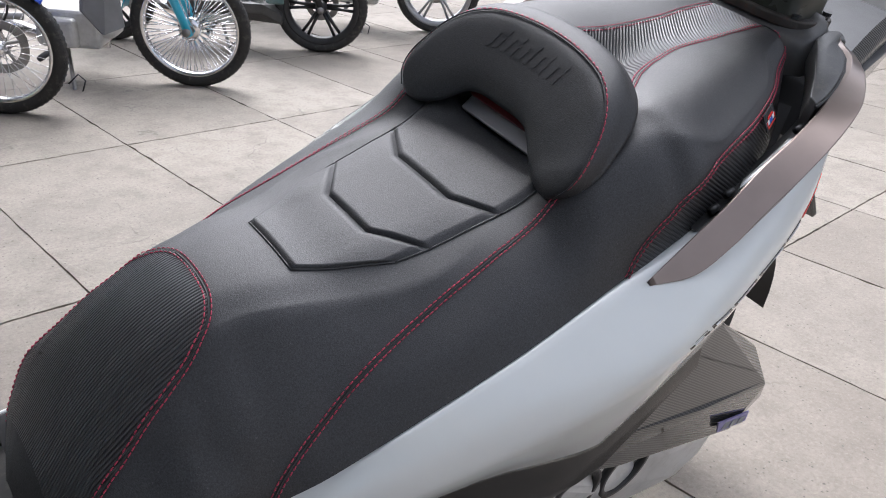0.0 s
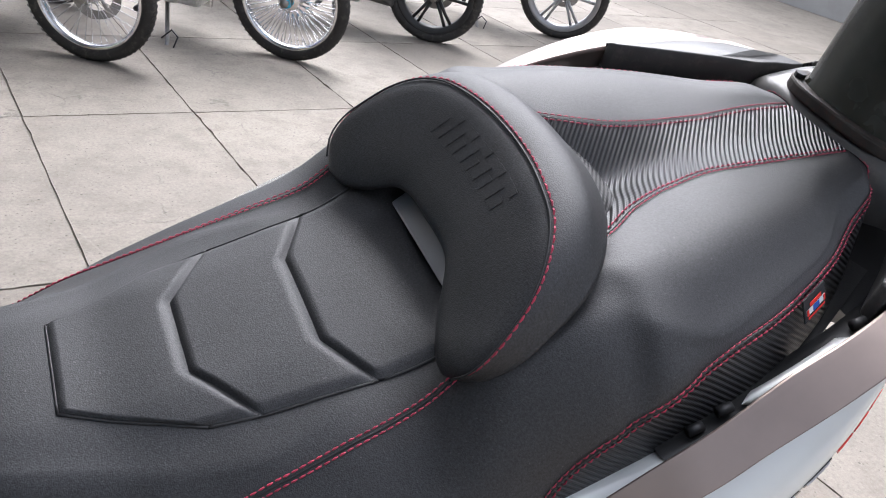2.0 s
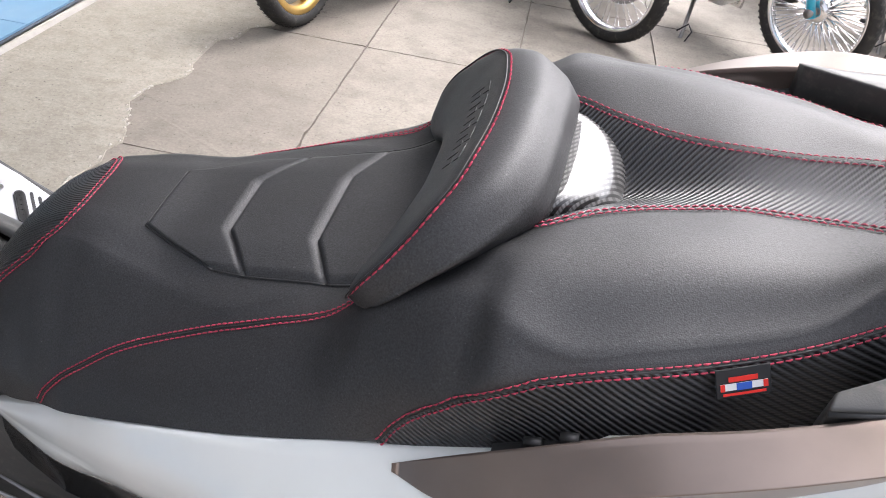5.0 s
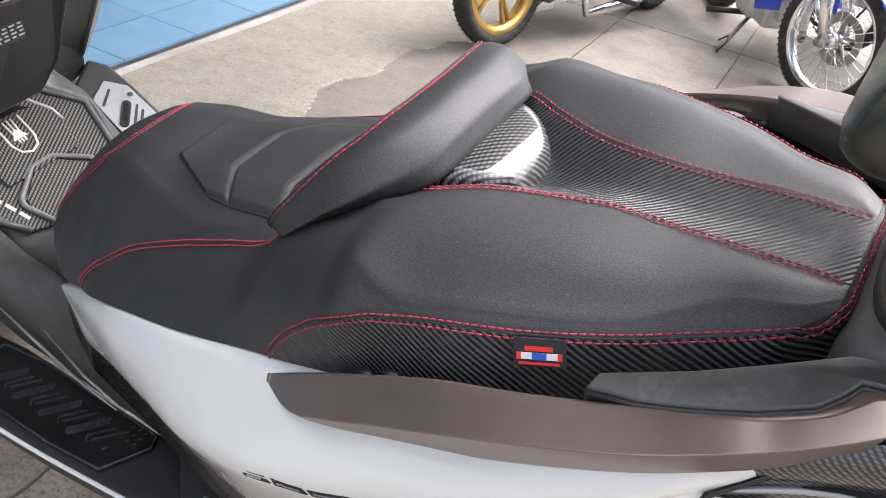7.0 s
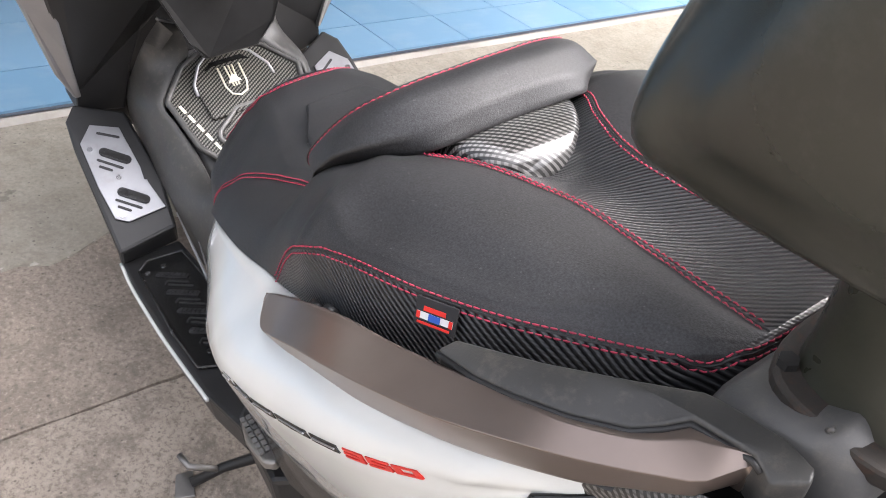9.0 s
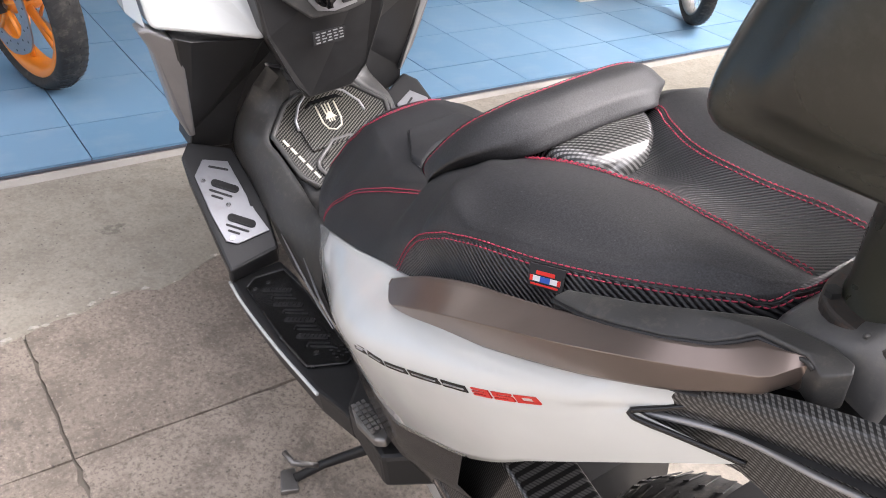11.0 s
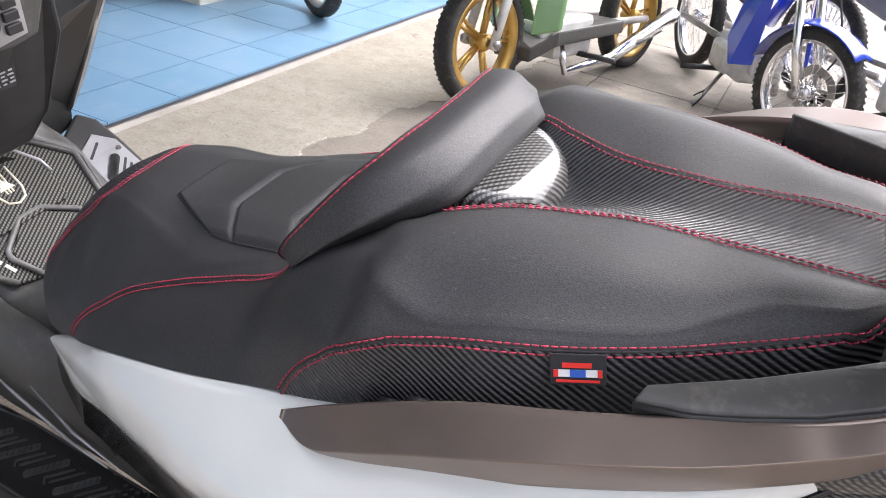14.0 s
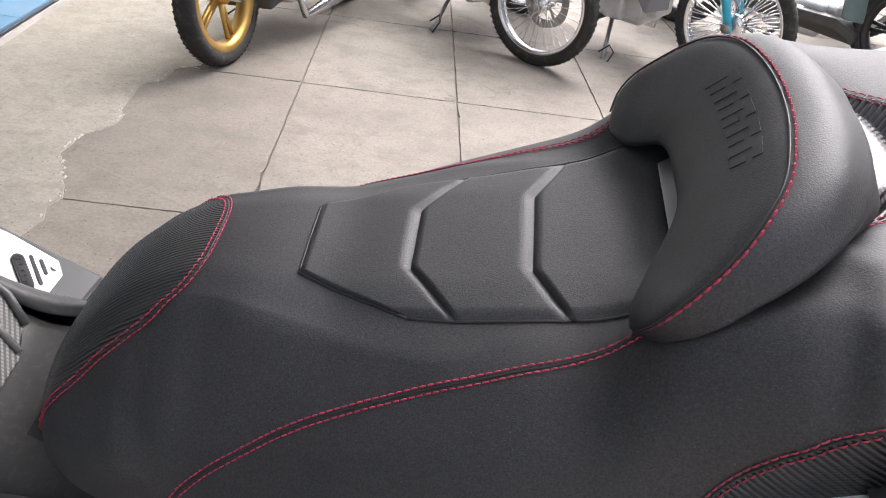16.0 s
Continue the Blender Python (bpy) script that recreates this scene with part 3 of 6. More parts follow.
seat_part = lambda name, bm, mat, label="", smooth=True: part(name, bm, mat, seat, label, smooth)


def patch(us, vlo, vhi, lift, n=25):
    """A piece of cover laid on the seat between two edges."""
    P = []
    for u, a, b_ in zip(us, vlo, vhi):
        P.append([seat_point(u, v) + seat_normal(u, v) * lift for v in np.linspace(a, b_, n)])
    return grid_mesh(np.array(P))


LIFT = 0.0007
NOSE_XY = [(-0.010, 0.078), (0.003, 0.094), (0.020, 0.099), (0.042, 0.0945), (0.067, 0.087), (0.093, 0.080), (0.118, 0.071), (0.136, 0.056), (0.145, 0.036), (0.1475, 0.018), (0.148, 0.0)]
ARCH_XZ = [(0.5195, 0.769), (0.528, 0.788), (0.540, 0.808), (0.553, 0.825), (0.567, 0.841), (0.581, 0.855), (0.597, 0.8675), (0.619, 0.880), (0.640, 0.8875)]
REAR_XY = [(0.885, 0.0945), (0.8935, 0.087), (0.900, 0.0795), (0.9055, 0.0715), (0.9095, 0.0635), (0.9115, 0.054), (0.9120, 0.042), (0.9122, 0.025), (0.9122, 0.0)]


def seam_xy(pts, n):
    """Seat positions (u, v) under a smooth line of (x, half width) pairs."""
    return [(u_of_x(x), min(5.0, abs(v_of_y(u_of_x(x), y)))) for x, y in catmull(pts, n)]


def seam_xz(pts, n):
    """The same on the flank, from (x, height) pairs."""
    out = []
    for x, z in catmull(pts, n):
        u = u_of_x(x)
        i = int(round(u * 24))
        j = np.arange(120 + 60, 241)
        out.append((u, float(np.interp(-z, -_tab[i, j, 2], _vs[j]))))
    return out


ARCH = seam_xz(ARCH_XZ, 30)
REAR = seam_xy(REAR_XY, 30)
BAND = ARCH + [(u, 4.0 + 0.04 * math.sin(math.pi * (u - 16.3) / 3.7)) for u in (16.7, 17.2, 18, 19, 20)] + REAR
_nx = np.linspace(-0.010, 0.148, 46)
us = np.array([u_of_x(x) for x in _nx])
_ny = catmull(NOSE_XY, 200)
vb = np.array([min(5.0, abs(v_of_y(u, float(np.interp(x, _ny[:, 0], _ny[:, 1]))))) for u, x in zip(us, _nx)])
seat_part("nose_cover", patch(us, -vb, vb, LIFT, 41), M_VINYL_NOSE, "ribbed black carbon-look vinyl nose panel")
PANEL = [(14.7, 1), (15, 1), (16, 0.98), (17, 0.90), (18, 0.82), (19, 0.80), (20, 0.83), (21, 0.92), (22, 1.02)]
us = np.linspace(14.7, 22, 70)
vb = spline([u for u, v in PANEL], np.array([v for u, v in PANEL]), us)
seat_part("passenger_panel", patch(us, -vb, vb, LIFT, 25), M_VINYL, "ribbed carbon-look vinyl centre panel")
us = np.linspace(u_of_x(0.5195), 22.0, 110)
vb = np.interp(us, [u for u, v in BAND if v > 3.5], [v for u, v in BAND if v > 3.5])
for sgn in (-1, 1):
    seat_part("side_band", patch(us, sgn * np.full(110, 5.0), sgn * vb, LIFT, 13), M_VINYL_SIDE, "ribbed carbon-look vinyl side band")
seat_part("rear_band", patch(np.linspace(22, 23, 12), np.full(12, -5), np.full(12, 5), LIFT, 41), M_VINYL_SIDE)


def stitch_line(path, side, pitch=0.0062, r=0.00085, lift=0.0011):
    """A row of thread stitches along (u, v) pairs, set off to one side by metres."""
    d = catmull(path, 400)
    P, N = [seat_point(u, v) for u, v in d], [seat_normal(u, v) for u, v in d]
    Q = []
    for i in range(len(P)):
        tg = (P[min(i + 1, len(P) - 1)] - P[max(i - 1, 0)]).normalized()
        s = N[i].cross(tg).normalized()
        Q.append(P[i] + s * side + N[i] * lift)
    return thread(Q, N, pitch, r)


def thread(Q, N, pitch, r):
    A = np.array([tuple(q) for q in Q])
    S = np.r_[0, np.cumsum(np.linalg.norm(np.diff(A, axis=0), axis=1))]
    n = max(2, int(S[-1] / pitch))
    NA = np.array([tuple(x) for x in N])
    verts, faces = [], []
    at = lambda s: (Vector([np.interp(s, S, A[:, k]) for k in range(3)]), Vector([np.interp(s, S, NA[:, k]) for k in range(3)]).normalized())
    for k in range(n):
        a, na = at(k * pitch + 0.0007)
        c, nc = at((k + 1) * pitch - 0.0007)
        mid = (a + c) / 2 + na * r * 0.45
        d = (c - a).normalized()
        s = d.cross(na).normalized()
        o = len(verts)
        for p, w in ((a - na * r * 0.6, 0.6), (mid, 1.0), (c - na * r * 0.6, 0.6)):
            for cs, sn in ((1, 0), (0, 1), (-1, 0), (0, -1)):
                verts.append(tuple(p + (s * cs + na * sn) * r * w))
        for j in (0, 4):
            for q in range(4):
                faces.append((o + j + q, o + j + (q + 1) % 4, o + j + 4 + (q + 1) % 4, o + j + 4 + q))
    return verts, faces


def stitching(name, lines):
    verts, faces = [], []
    for v, f in lines:
        o = len(verts)
        verts += v
        faces += [tuple(i + o for i in q) for q in f]
    me = bpy.data.meshes.new(name)
    me.from_pydata(verts, [], faces)
    me.materials.append(M_THREAD)
    me.shade_smooth()
    ob = new(name, me)
    ob.parent = seat
    return tagged(ob, "double row of red thread stitches")


def seam_cord(path, r=0.0011, lift=-0.0002):
    """The dark fold between two covers."""
    d = catmull(path, 160)
    return tube([seat_point(u, v) + seat_normal(u, v) * lift for u, v in d], r, 6)


NOSE = seam_xy(NOSE_XY, 40)
nose_path = [(u, -v) for u, v in NOSE] + [(u, v) for u, v in NOSE[-2::-1]]
RIDER = seam_xy([(0.150, 0.1715), (0.168, 0.167), (0.190, 0.1615), (0.218, 0.1545), (0.26, 0.147), (0.30, 0.1415), (0.34, 0.1375), (0.38, 0.135), (0.43, 0.132), (0.485, 0.1295)], 40)
band_path = [(u, -v) for u, v in BAND] + [(u, v) for u, v in BAND[-2::-1]]
for nm, paths in (("nose_stitching", [nose_path]), ("rider_stitching", [[(u, -v) for u, v in RIDER], RIDER]), ("band_stitching", [band_path]), ("panel_stitching", [[(u, -v) for u, v in PANEL], PANEL])):
    for p in paths:
        stitching(nm, [stitch_line(p, 0.0030), stitch_line(p, -0.0030)])
        seat_part("seam", seam_cord(p), M_BLACK)


# quilted pads of the rider's seat
def pad(front, rear, h=0.0045, n=14, name="quilted_pad"):
    P = []
    segs = len(front) - 1
    f = np.array([np.array(front[i]) + (np.array(front[i + 1]) - np.array(front[i])) * k / n for i in range(segs) for k in range(n)] + [front[-1]])
    r = np.array([np.array(rear[i]) + (np.array(rear[i + 1]) - np.array(rear[i])) * k / n for i in range(segs) for k in range(n)] + [rear[-1]])
    sm = lambda q: q * q * (3 - 2 * q)
    nt = 22
    tt = np.r_[0, 0.02, 0.045, 0.08, np.linspace(0.12, 0.8, nt - 8), 0.87, 0.93, 0.97, 1.0]
    w = len(f)
    for j, tj in enumerate(tt):
        line = []
        for i in range(w):
            x, y = f[i] + (r[i] - f[i]) * tj
            L = np.linalg.norm(r[i] - f[i]) + 1e-6
            e = min(1, tj * L / 0.004)
            g = min(1, (1 - tj) * L / 0.007)
            s = min(1, min(i, w - 1 - i) * 0.0022 / 0.005)
            line.append(seat_xy(x, y, 0.0004 + h * sm(e) * sm(g) * sm(s)))
        P.append(line)
    return seat_part(name, grid_mesh(np.array(P)), M_LEATHER)


E1, C1, E2, C2 = (0.354, 0.089), (0.314, 0.036), (0.435, 0.096), (0.407, 0.046)
chev = lambda e, c: [(e[0], -e[1]), (c[0], -c[1]), (c[0], c[1]), e]
pad([(0.318, -0.083), (0.226, -0.042), (0.226, 0.042), (0.318, 0.083)], chev(E1, C1))
pad(chev(E1, C1), chev(E2, C2))
pad(chev(E2, C2), [(0.51, -0.104), (0.51, -0.05), (0.51, 0.05), (0.51, 0.104)])

# black cord along the pads' seam, drawn as the shade in its groove
edge = [(0.318, 0.0835), (0.226, 0.0425), (0.226, -0.0425), (0.318, -0.0835)]
for q in ([(0.505, 0.1045), (E2[0], E2[1] + 0.0005), (E1[0], E1[1] + 0.0005)] + edge[:1], edge, edge[3:] + [(E1[0], -E1[1] - 0.0005), (E2[0], -E2[1] - 0.0005), (0.505, -0.1045)]):
    line = [seat_xy(a[0] + (b_[0] - a[0]) * k / 12, a[1] + (b_[1] - a[1]) * k / 12, 0.0005) for a, b_ in zip(q[:-1], q[1:]) for k in range(13)]
    seat_part("pad_groove_shade", tube(line, 0.0012, 6), M_BLACK)

# backrest of the rider
OUT = [(0.546, 0, 0.951), (0.545, 0.03, 0.950), (0.541, 0.06, 0.947), (0.535, 0.090, 0.940), (0.524, 0.113, 0.928), (0.511, 0.130, 0.910), (0.497, 0.140, 0.890), (0.482, 0.146, 0.869), (0.472, 0.144, 0.850), (0.468, 0.134, 0.834)]
INN = [(0.498, 0, 0.866), (0.498, 0.02, 0.866), (0.497, 0.035, 0.865), (0.494, 0.048, 0.862), (0.489, 0.060, 0.853), (0.483, 0.072, 0.842), (0.478, 0.084, 0.834), (0.473, 0.097, 0.828), (0.469, 0.110, 0.825), (0.467, 0.122, 0.826)]
CRE = [(0.574, 0, 0.957), (0.574, 0.032, 0.956), (0.570, 0.066, 0.952), (0.562, 0.096, 0.944), (0.549, 0.120, 0.929), (0.533, 0.137, 0.909), (0.516, 0.147, 0.886), (0.500, 0.151, 0.864), (0.487, 0.148, 0.845), (0.477, 0.138, 0.832)]
KNE = [(0.597, 0, 0.9445), (0.597, 0.036, 0.9435), (0.594, 0.071, 0.937), (0.582, 0.102, 0.928), (0.564, 0.128, 0.917), (0.543, 0.143, 0.903), (0.524, 0.150, 0.885), (0.508, 0.153, 0.868), (0.494, 0.151, 0.852), (0.480, 0.140, 0.837)]
DWN = [(0.608, 0, 0.925), (0.608, 0.038, 0.924), (0.604, 0.078, 0.919), (0.585, 0.099, 0.909), (0.564, 0.119, 0.903), (0.546, 0.130, 0.892), (0.526, 0.137, 0.877), (0.508, 0.142, 0.863), (0.493, 0.144, 0.850), (0.479, 0.134, 0.834)]


def both(h, n=61):
    h = np.array(h)
    l = h[::-1] * (1, -1, 1)
    return catmull(np.vstack([l, h[1:]]), n)


O_, I_, C_, D_, K_ = both(OUT), both(INN), both(CRE), both(DWN), both(KNE)
P = []
for o, i, c, d, kn in zip(O_, I_, C_, D_, K_):
    fwd = np.array((-0.9, 0, 0.42))
    w = np.linalg.norm(o - i)
    k = min(0.0065, w * 0.09)
    u1 = i + (o - i) * 0.06 + fwd * k * 0.75
    f1, f2, f3 = i + (o - i) * 0.25 + fwd * k * 1.25, i + (o - i) * 0.55 + fwd * k * 1.15, i + (o - i) * 0.87 + fwd * k * 0.75
    bk = (d + i) / 2 + np.array((0.0, 0, -0.004))
    ring = [i, u1, f1, f2, f3, o, o + (c - o) * 0.12 + np.array((0, 0, 0.001)), o + (c - o) * 0.55 + np.array((0, 0, 0.0025)), c, c + (kn - c) * 0.5 + np.array((0, 0, 0.0006)), c + (kn - c) * 0.88, kn, kn + (d - kn) * 0.22, kn + (d - kn) * 0.9, d, d + (bk - d) * 0.12, bk]
    P.append(catmull(np.array(ring + [i]), 65)[:-1])
P = np.array(P)
P_REST = P
bm = grid_mesh(P, False, True)
for e in (0, -1):
    bm.verts.ensure_lookup_table()
bmesh.ops.holes_fill(bm, edges=[e for e in bm.edges if e.is_boundary])
backrest = part("backrest", bm, M_LEATHER, scooter, "padded black leatherette rider backrest with red stitching")
Q = [Vector(o + (c - o) * 0.05) + Vector((-0.0002, 0, 0.0011)) for o, c in zip(both(OUT, 200), both(CRE, 200))]
v, f = thread(Q, [Vector((0.2, p.y * 2, 1)).normalized() for p in Q], 0.0075, 0.0010)
me = bpy.data.meshes.new("backrest_stitching")
me.from_pydata(v, [], f)
me.materials.append(M_THREAD)
ob = new("backrest_stitching", me)
ob.parent = backrest
ob["label"] = "row of red thread stitches"
part("piping", tube([Vector(o) + Vector((-0.0022, 0, 0.0)) for o in O_], 0.0009, 6), M_BLACK, backrest)

# carbon cover behind the backrest
POD = []
for x, w, zt, zb in ((0.560, 0.069, 0.914, 0.870), (0.590, 0.069, 0.9215, 0.868), (0.605, 0.067, 0.9225, 0.868), (0.618, 0.062, 0.9215, 0.868), (0.629, 0.056, 0.919, 0.868), (0.638, 0.050, 0.9155, 0.868), (0.646, 0.043, 0.911, 0.868), (0.652, 0.037, 0.905, 0.868), (0.657, 0.031, 0.897, 0.868), (0.660, 0.026, 0.887, 0.868), (0.661, 0.022, 0.874, 0.868)):
    POD.append(catmull([(x, -w, zb), (x, -w, zt - 0.020), (x, -w + 0.002, zt - 0.011), (x, -w + 0.007, zt - 0.004), (x, -w * 0.6, zt - 0.0005), (x, 0, zt + 0.0015), (x, w * 0.6, zt - 0.0005), (x, w - 0.007, zt - 0.004), (x, w - 0.002, zt - 0.011), (x, w, zt - 0.020), (x, w, zb)], 61))
POD = np.array(POD)
POD = np.stack([catmull(POD[:, j], 34) for j in range(61)], 1)
bracket = part("backrest_bracket", grid_mesh(POD), M_POD, scooter, "glossy lacquered carbon-fibre bracket cover")
lip = prism([(0.500, -0.062, 0.836), (0.500, 0.062, 0.836), (0.545, 0.062, 0.878), (0.545, -0.062, 0.878)], (0.006, 0, -0.006))
bevel(part("bracket_lip", lip, M_SILVER, scooter, "bright bracket plate below the backrest", smooth=False), 0.002)
# plate whose dark red colour stands for a reflection on the bracket
bevel(part("bracket_reflection_plate", prism([(0.510, -0.062, 0.852), (0.510, 0.062, 0.852), (0.560, 0.062, 0.890), (0.560, -0.062, 0.890)], (0.004, 0, -0.004)), plain("dark_red_reflection", (0.12, 0.012, 0.015), 0.4), scooter, "dark red plate coloured as a reflection under the backrest", smooth=False), 0.001)

# white side panels
UP = [(0.051, 0.147, 0.512), (0.12, 0.162, 0.562), (0.18, 0.175, 0.604), (0.25, 0.197, 0.645), (0.32, 0.207, 0.680), (0.40, 0.214, 0.718), (0.48, 0.216, 0.755), (0.53, 0.217, 0.776), (0.60, 0.224, 0.812), (0.70, 0.222, 0.858), (0.80, 0.206, 0.888), (0.87, 0.188, 0.902)]
LO = [(0.047, 0.150, 0.505), (0.09, 0.167, 0.502), (0.17, 0.200, 0.530), (0.25, 0.216, 0.551), (0.32, 0.228, 0.562), (0.385, 0.237, 0.564), (0.430, 0.243, 0.557), (0.472, 0.249, 0.552), (0.515, 0.2525, 0.546), (0.55, 0.254, 0.553), (0.645, 0.254, 0.622), (0.709, 0.247, 0.662), (0.764, 0.240, 0.710), (0.80, 0.229, 0.745)]
BELT = [(0.049, 0.150, 0.509), (0.12, 0.176, 0.530), (0.19, 0.202, 0.562), (0.27, 0.227, 0.594), (0.35, 0.250, 0.626), (0.44, 0.276, 0.670), (0.50, 0.287, 0.701), (0.554, 0.292, 0.729), (0.625, 0.286, 0.759), (0.668, 0.279, 0.781), (0.725, 0.268, 0.812), (0.785, 0.248, 0.836), (0.842, 0.218, 0.858)]
U_, L_, B_ = catmull(UP, 70), catmull(LO, 70), catmull(BELT, 70)
P = []
for a, b_, c in zip(U_, L_, B_):
    w = min(1, np.linalg.norm(a - b_) * 6)
    out = np.array((0, 1, 0))
    ring = [a, a + (c - a) * 0.5 + out * 0.010 * w, a + (c - a) * 0.88 + out * 0.004 * w, c, c + (b_ - c) * 0.14 + out * 0.003 * w, c + (b_ - c) * 0.55 + out * 0.004 * w, b_]
    line = [a + np.array((0, -0.012, -0.006))] + list(catmull(ring, 20)) + [b_ + np.array((0, -0.012, 0.0))]
    P.append(line)
P_SIDE = np.array(P)
for sgn in (-1, 1):
    Q = P_SIDE * (1, sgn, 1)
    k = lambda x, y, z: np.array((x, y * sgn, z))
    tip1, notch, tip2 = k(0.919, 0.157, 0.898), k(0.884, 0.191, 0.877), k(0.963, 0.153, 0.872)
    fin = []
    for jj in range(1, Q.shape[1] - 1):
        s_ = (jj - 1) / (Q.shape[1] - 3)
        e_ = tip1 + (notch - tip1) * s_ / 0.5 if s_ < 0.5 else notch + (tip2 - notch) * (s_ - 0.5) / 0.5
        fin.append([Q[-1, jj] + (e_ - Q[-1, jj]) * q_ for q_ in np.linspace(0, 1, 7)])
    bm = join(grid_mesh(Q), grid_mesh(np.array(fin)))
    bmesh.ops.remove_doubles(bm, verts=bm.verts, dist=1e-5)
    sp = part("side_panel", bm, M_WHITE, scooter, "glossy pearl-white side panel")
    rim_ = [k(*q) for q in ((0.919, 0.1575, 0.8965), (0.902, 0.1745, 0.8865), (0.888, 0.188, 0.8795), (0.8835, 0.1922, 0.8765), (0.8850, 0.1925, 0.8728), (0.897, 0.187, 0.8722), (0.925, 0.172, 0.8718), (0.963, 0.1535, 0.8718))]
    part("slot_rim", tube([tuple(q) for q in catmull(rim_, 40)], 0.0026, 6), M_GLOSSB, sp, "thin black edge of the slot")

# grab rails
RT = [(0.536, 0.229, 0.776), (0.585, 0.229, 0.815), (0.634, 0.228, 0.850), (0.694, 0.219, 0.881), (0.75, 0.213, 0.905), (0.801, 0.203, 0.924), (0.854, 0.185, 0.939), (0.886, 0.173, 0.948), (0.914, 0.155, 0.955), (0.927, 0.138, 0.9595), (0.931, 0.131, 0.9615), (0.938, 0.1275, 0.962), (0.965, 0.119, 0.962)]
RC = [(0.537, 0.233, 0.771), (0.581, 0.253, 0.787), (0.625, 0.2575, 0.818), (0.668, 0.255, 0.845), (0.73, 0.252, 0.883), (0.789, 0.244, 0.914), (0.845, 0.228, 0.936), (0.90, 0.197, 0.949), (0.929, 0.175, 0.953), (0.951, 0.155, 0.9548), (0.957, 0.149, 0.955), (0.9595, 0.142, 0.956), (0.966, 0.120, 0.959)]
RB = [(0.537, 0.229, 0.769), (0.576, 0.243, 0.770), (0.615, 0.247, 0.7825), (0.669, 0.246, 0.8115), (0.75, 0.239, 0.857), (0.805, 0.226, 0.880), (0.853, 0.208, 0.8965), (0.905, 0.181, 0.914), (0.927, 0.165, 0.923), (0.945, 0.150, 0.9285), (0.951, 0.145, 0.930), (0.955, 0.138, 0.932), (0.967, 0.113, 0.942)]
n = 60
A, B, C = catmull(RT, n), catmull(RC, n), catmull(RB, n)
P = np.array([[a + (0, 0.004, -0.028), a + (0, -0.001, -0.006), a, a + (b_ - a) * 0.06, a + (b_ - a) * (k - 0.03) + (0, 0, 0.02 * (k - 0.16)), a + (b_ - a) * (k + 0.03) + (0, 0, 0.02 * (k - 0.16)), b_ + (a - b_) * 0.03, b_, b_ + (c - b_) * 0.05, c + (b_ - c) * 0.06, c, c + (0, -0.006, 0.001), c + (0, -0.03, 0.004)] for a, b_, c, k in zip(A, B, C, np.interp(np.linspace(0, 1, n), [0, 0.72, 0.88, 1], [0.16, 0.16, 0.42, 0.3]))])
for sgn in (-1, 1):
    bm = grid_mesh(P * (1, sgn, 1), False, True)
    bmesh.ops.holes_fill(bm, edges=[e for e in bm.edges if e.is_boundary])
    rail = weighted(part("grab_rail", bm, M_BRONZE, scooter, "metallic bronze-grey grab rail"))
    pts = [(0.794, 0.200, 0.926), (0.797, 0.188, 0.930), (0.847, 0.160, 0.940), (0.890, 0.132, 0.950), (0.921, 0.110, 0.957), (0.927, 0.108, 0.958), (0.945, 0.105, 0.9605), (0.968, 0.101, 0.962), (0.986, 0.103, 0.962), (0.990, 0.110, 0.960), (0.978, 0.124, 0.955), (0.970, 0.121, 0.9575), (0.964, 0.121, 0.9605), (0.932, 0.131, 0.9615), (0.925, 0.144, 0.9585), (0.915, 0.157, 0.9545), (0.887, 0.174, 0.9475), (0.855, 0.186, 0.9385), (0.827, 0.194, 0.9305)]
    bm = prism([(x, y * sgn, z + 0.0045) for x, y, z in pts], (0, 0, -0.034))
    bevel(part("rail_inlay", bm, M_GREY, rail, "dark grey rubber-feel inlay"), 0.002)
    # solid black bead in place of the shade between inlay and rail
    part("rail_gap_shade", tube([(x + 0.0004, (y + 0.0008) * sgn, z + 0.0005) for x, y, z in [pts[0]] + pts[:10:-1]], 0.0022, 6), M_BLACK, rail, "thin black bead drawn as the shaded gap along the inlay")

# black cover in the gap between seat and rail, with a pale oblong cut-out
gapc = np.array([(0.605, 0.219, 0.815), (0.65, 0.221, 0.838), (0.70, 0.219, 0.862), (0.75, 0.212, 0.880), (0.80, 0.203, 0.894), (0.86, 0.186, 0.906), (0.92, 0.155, 0.915)])
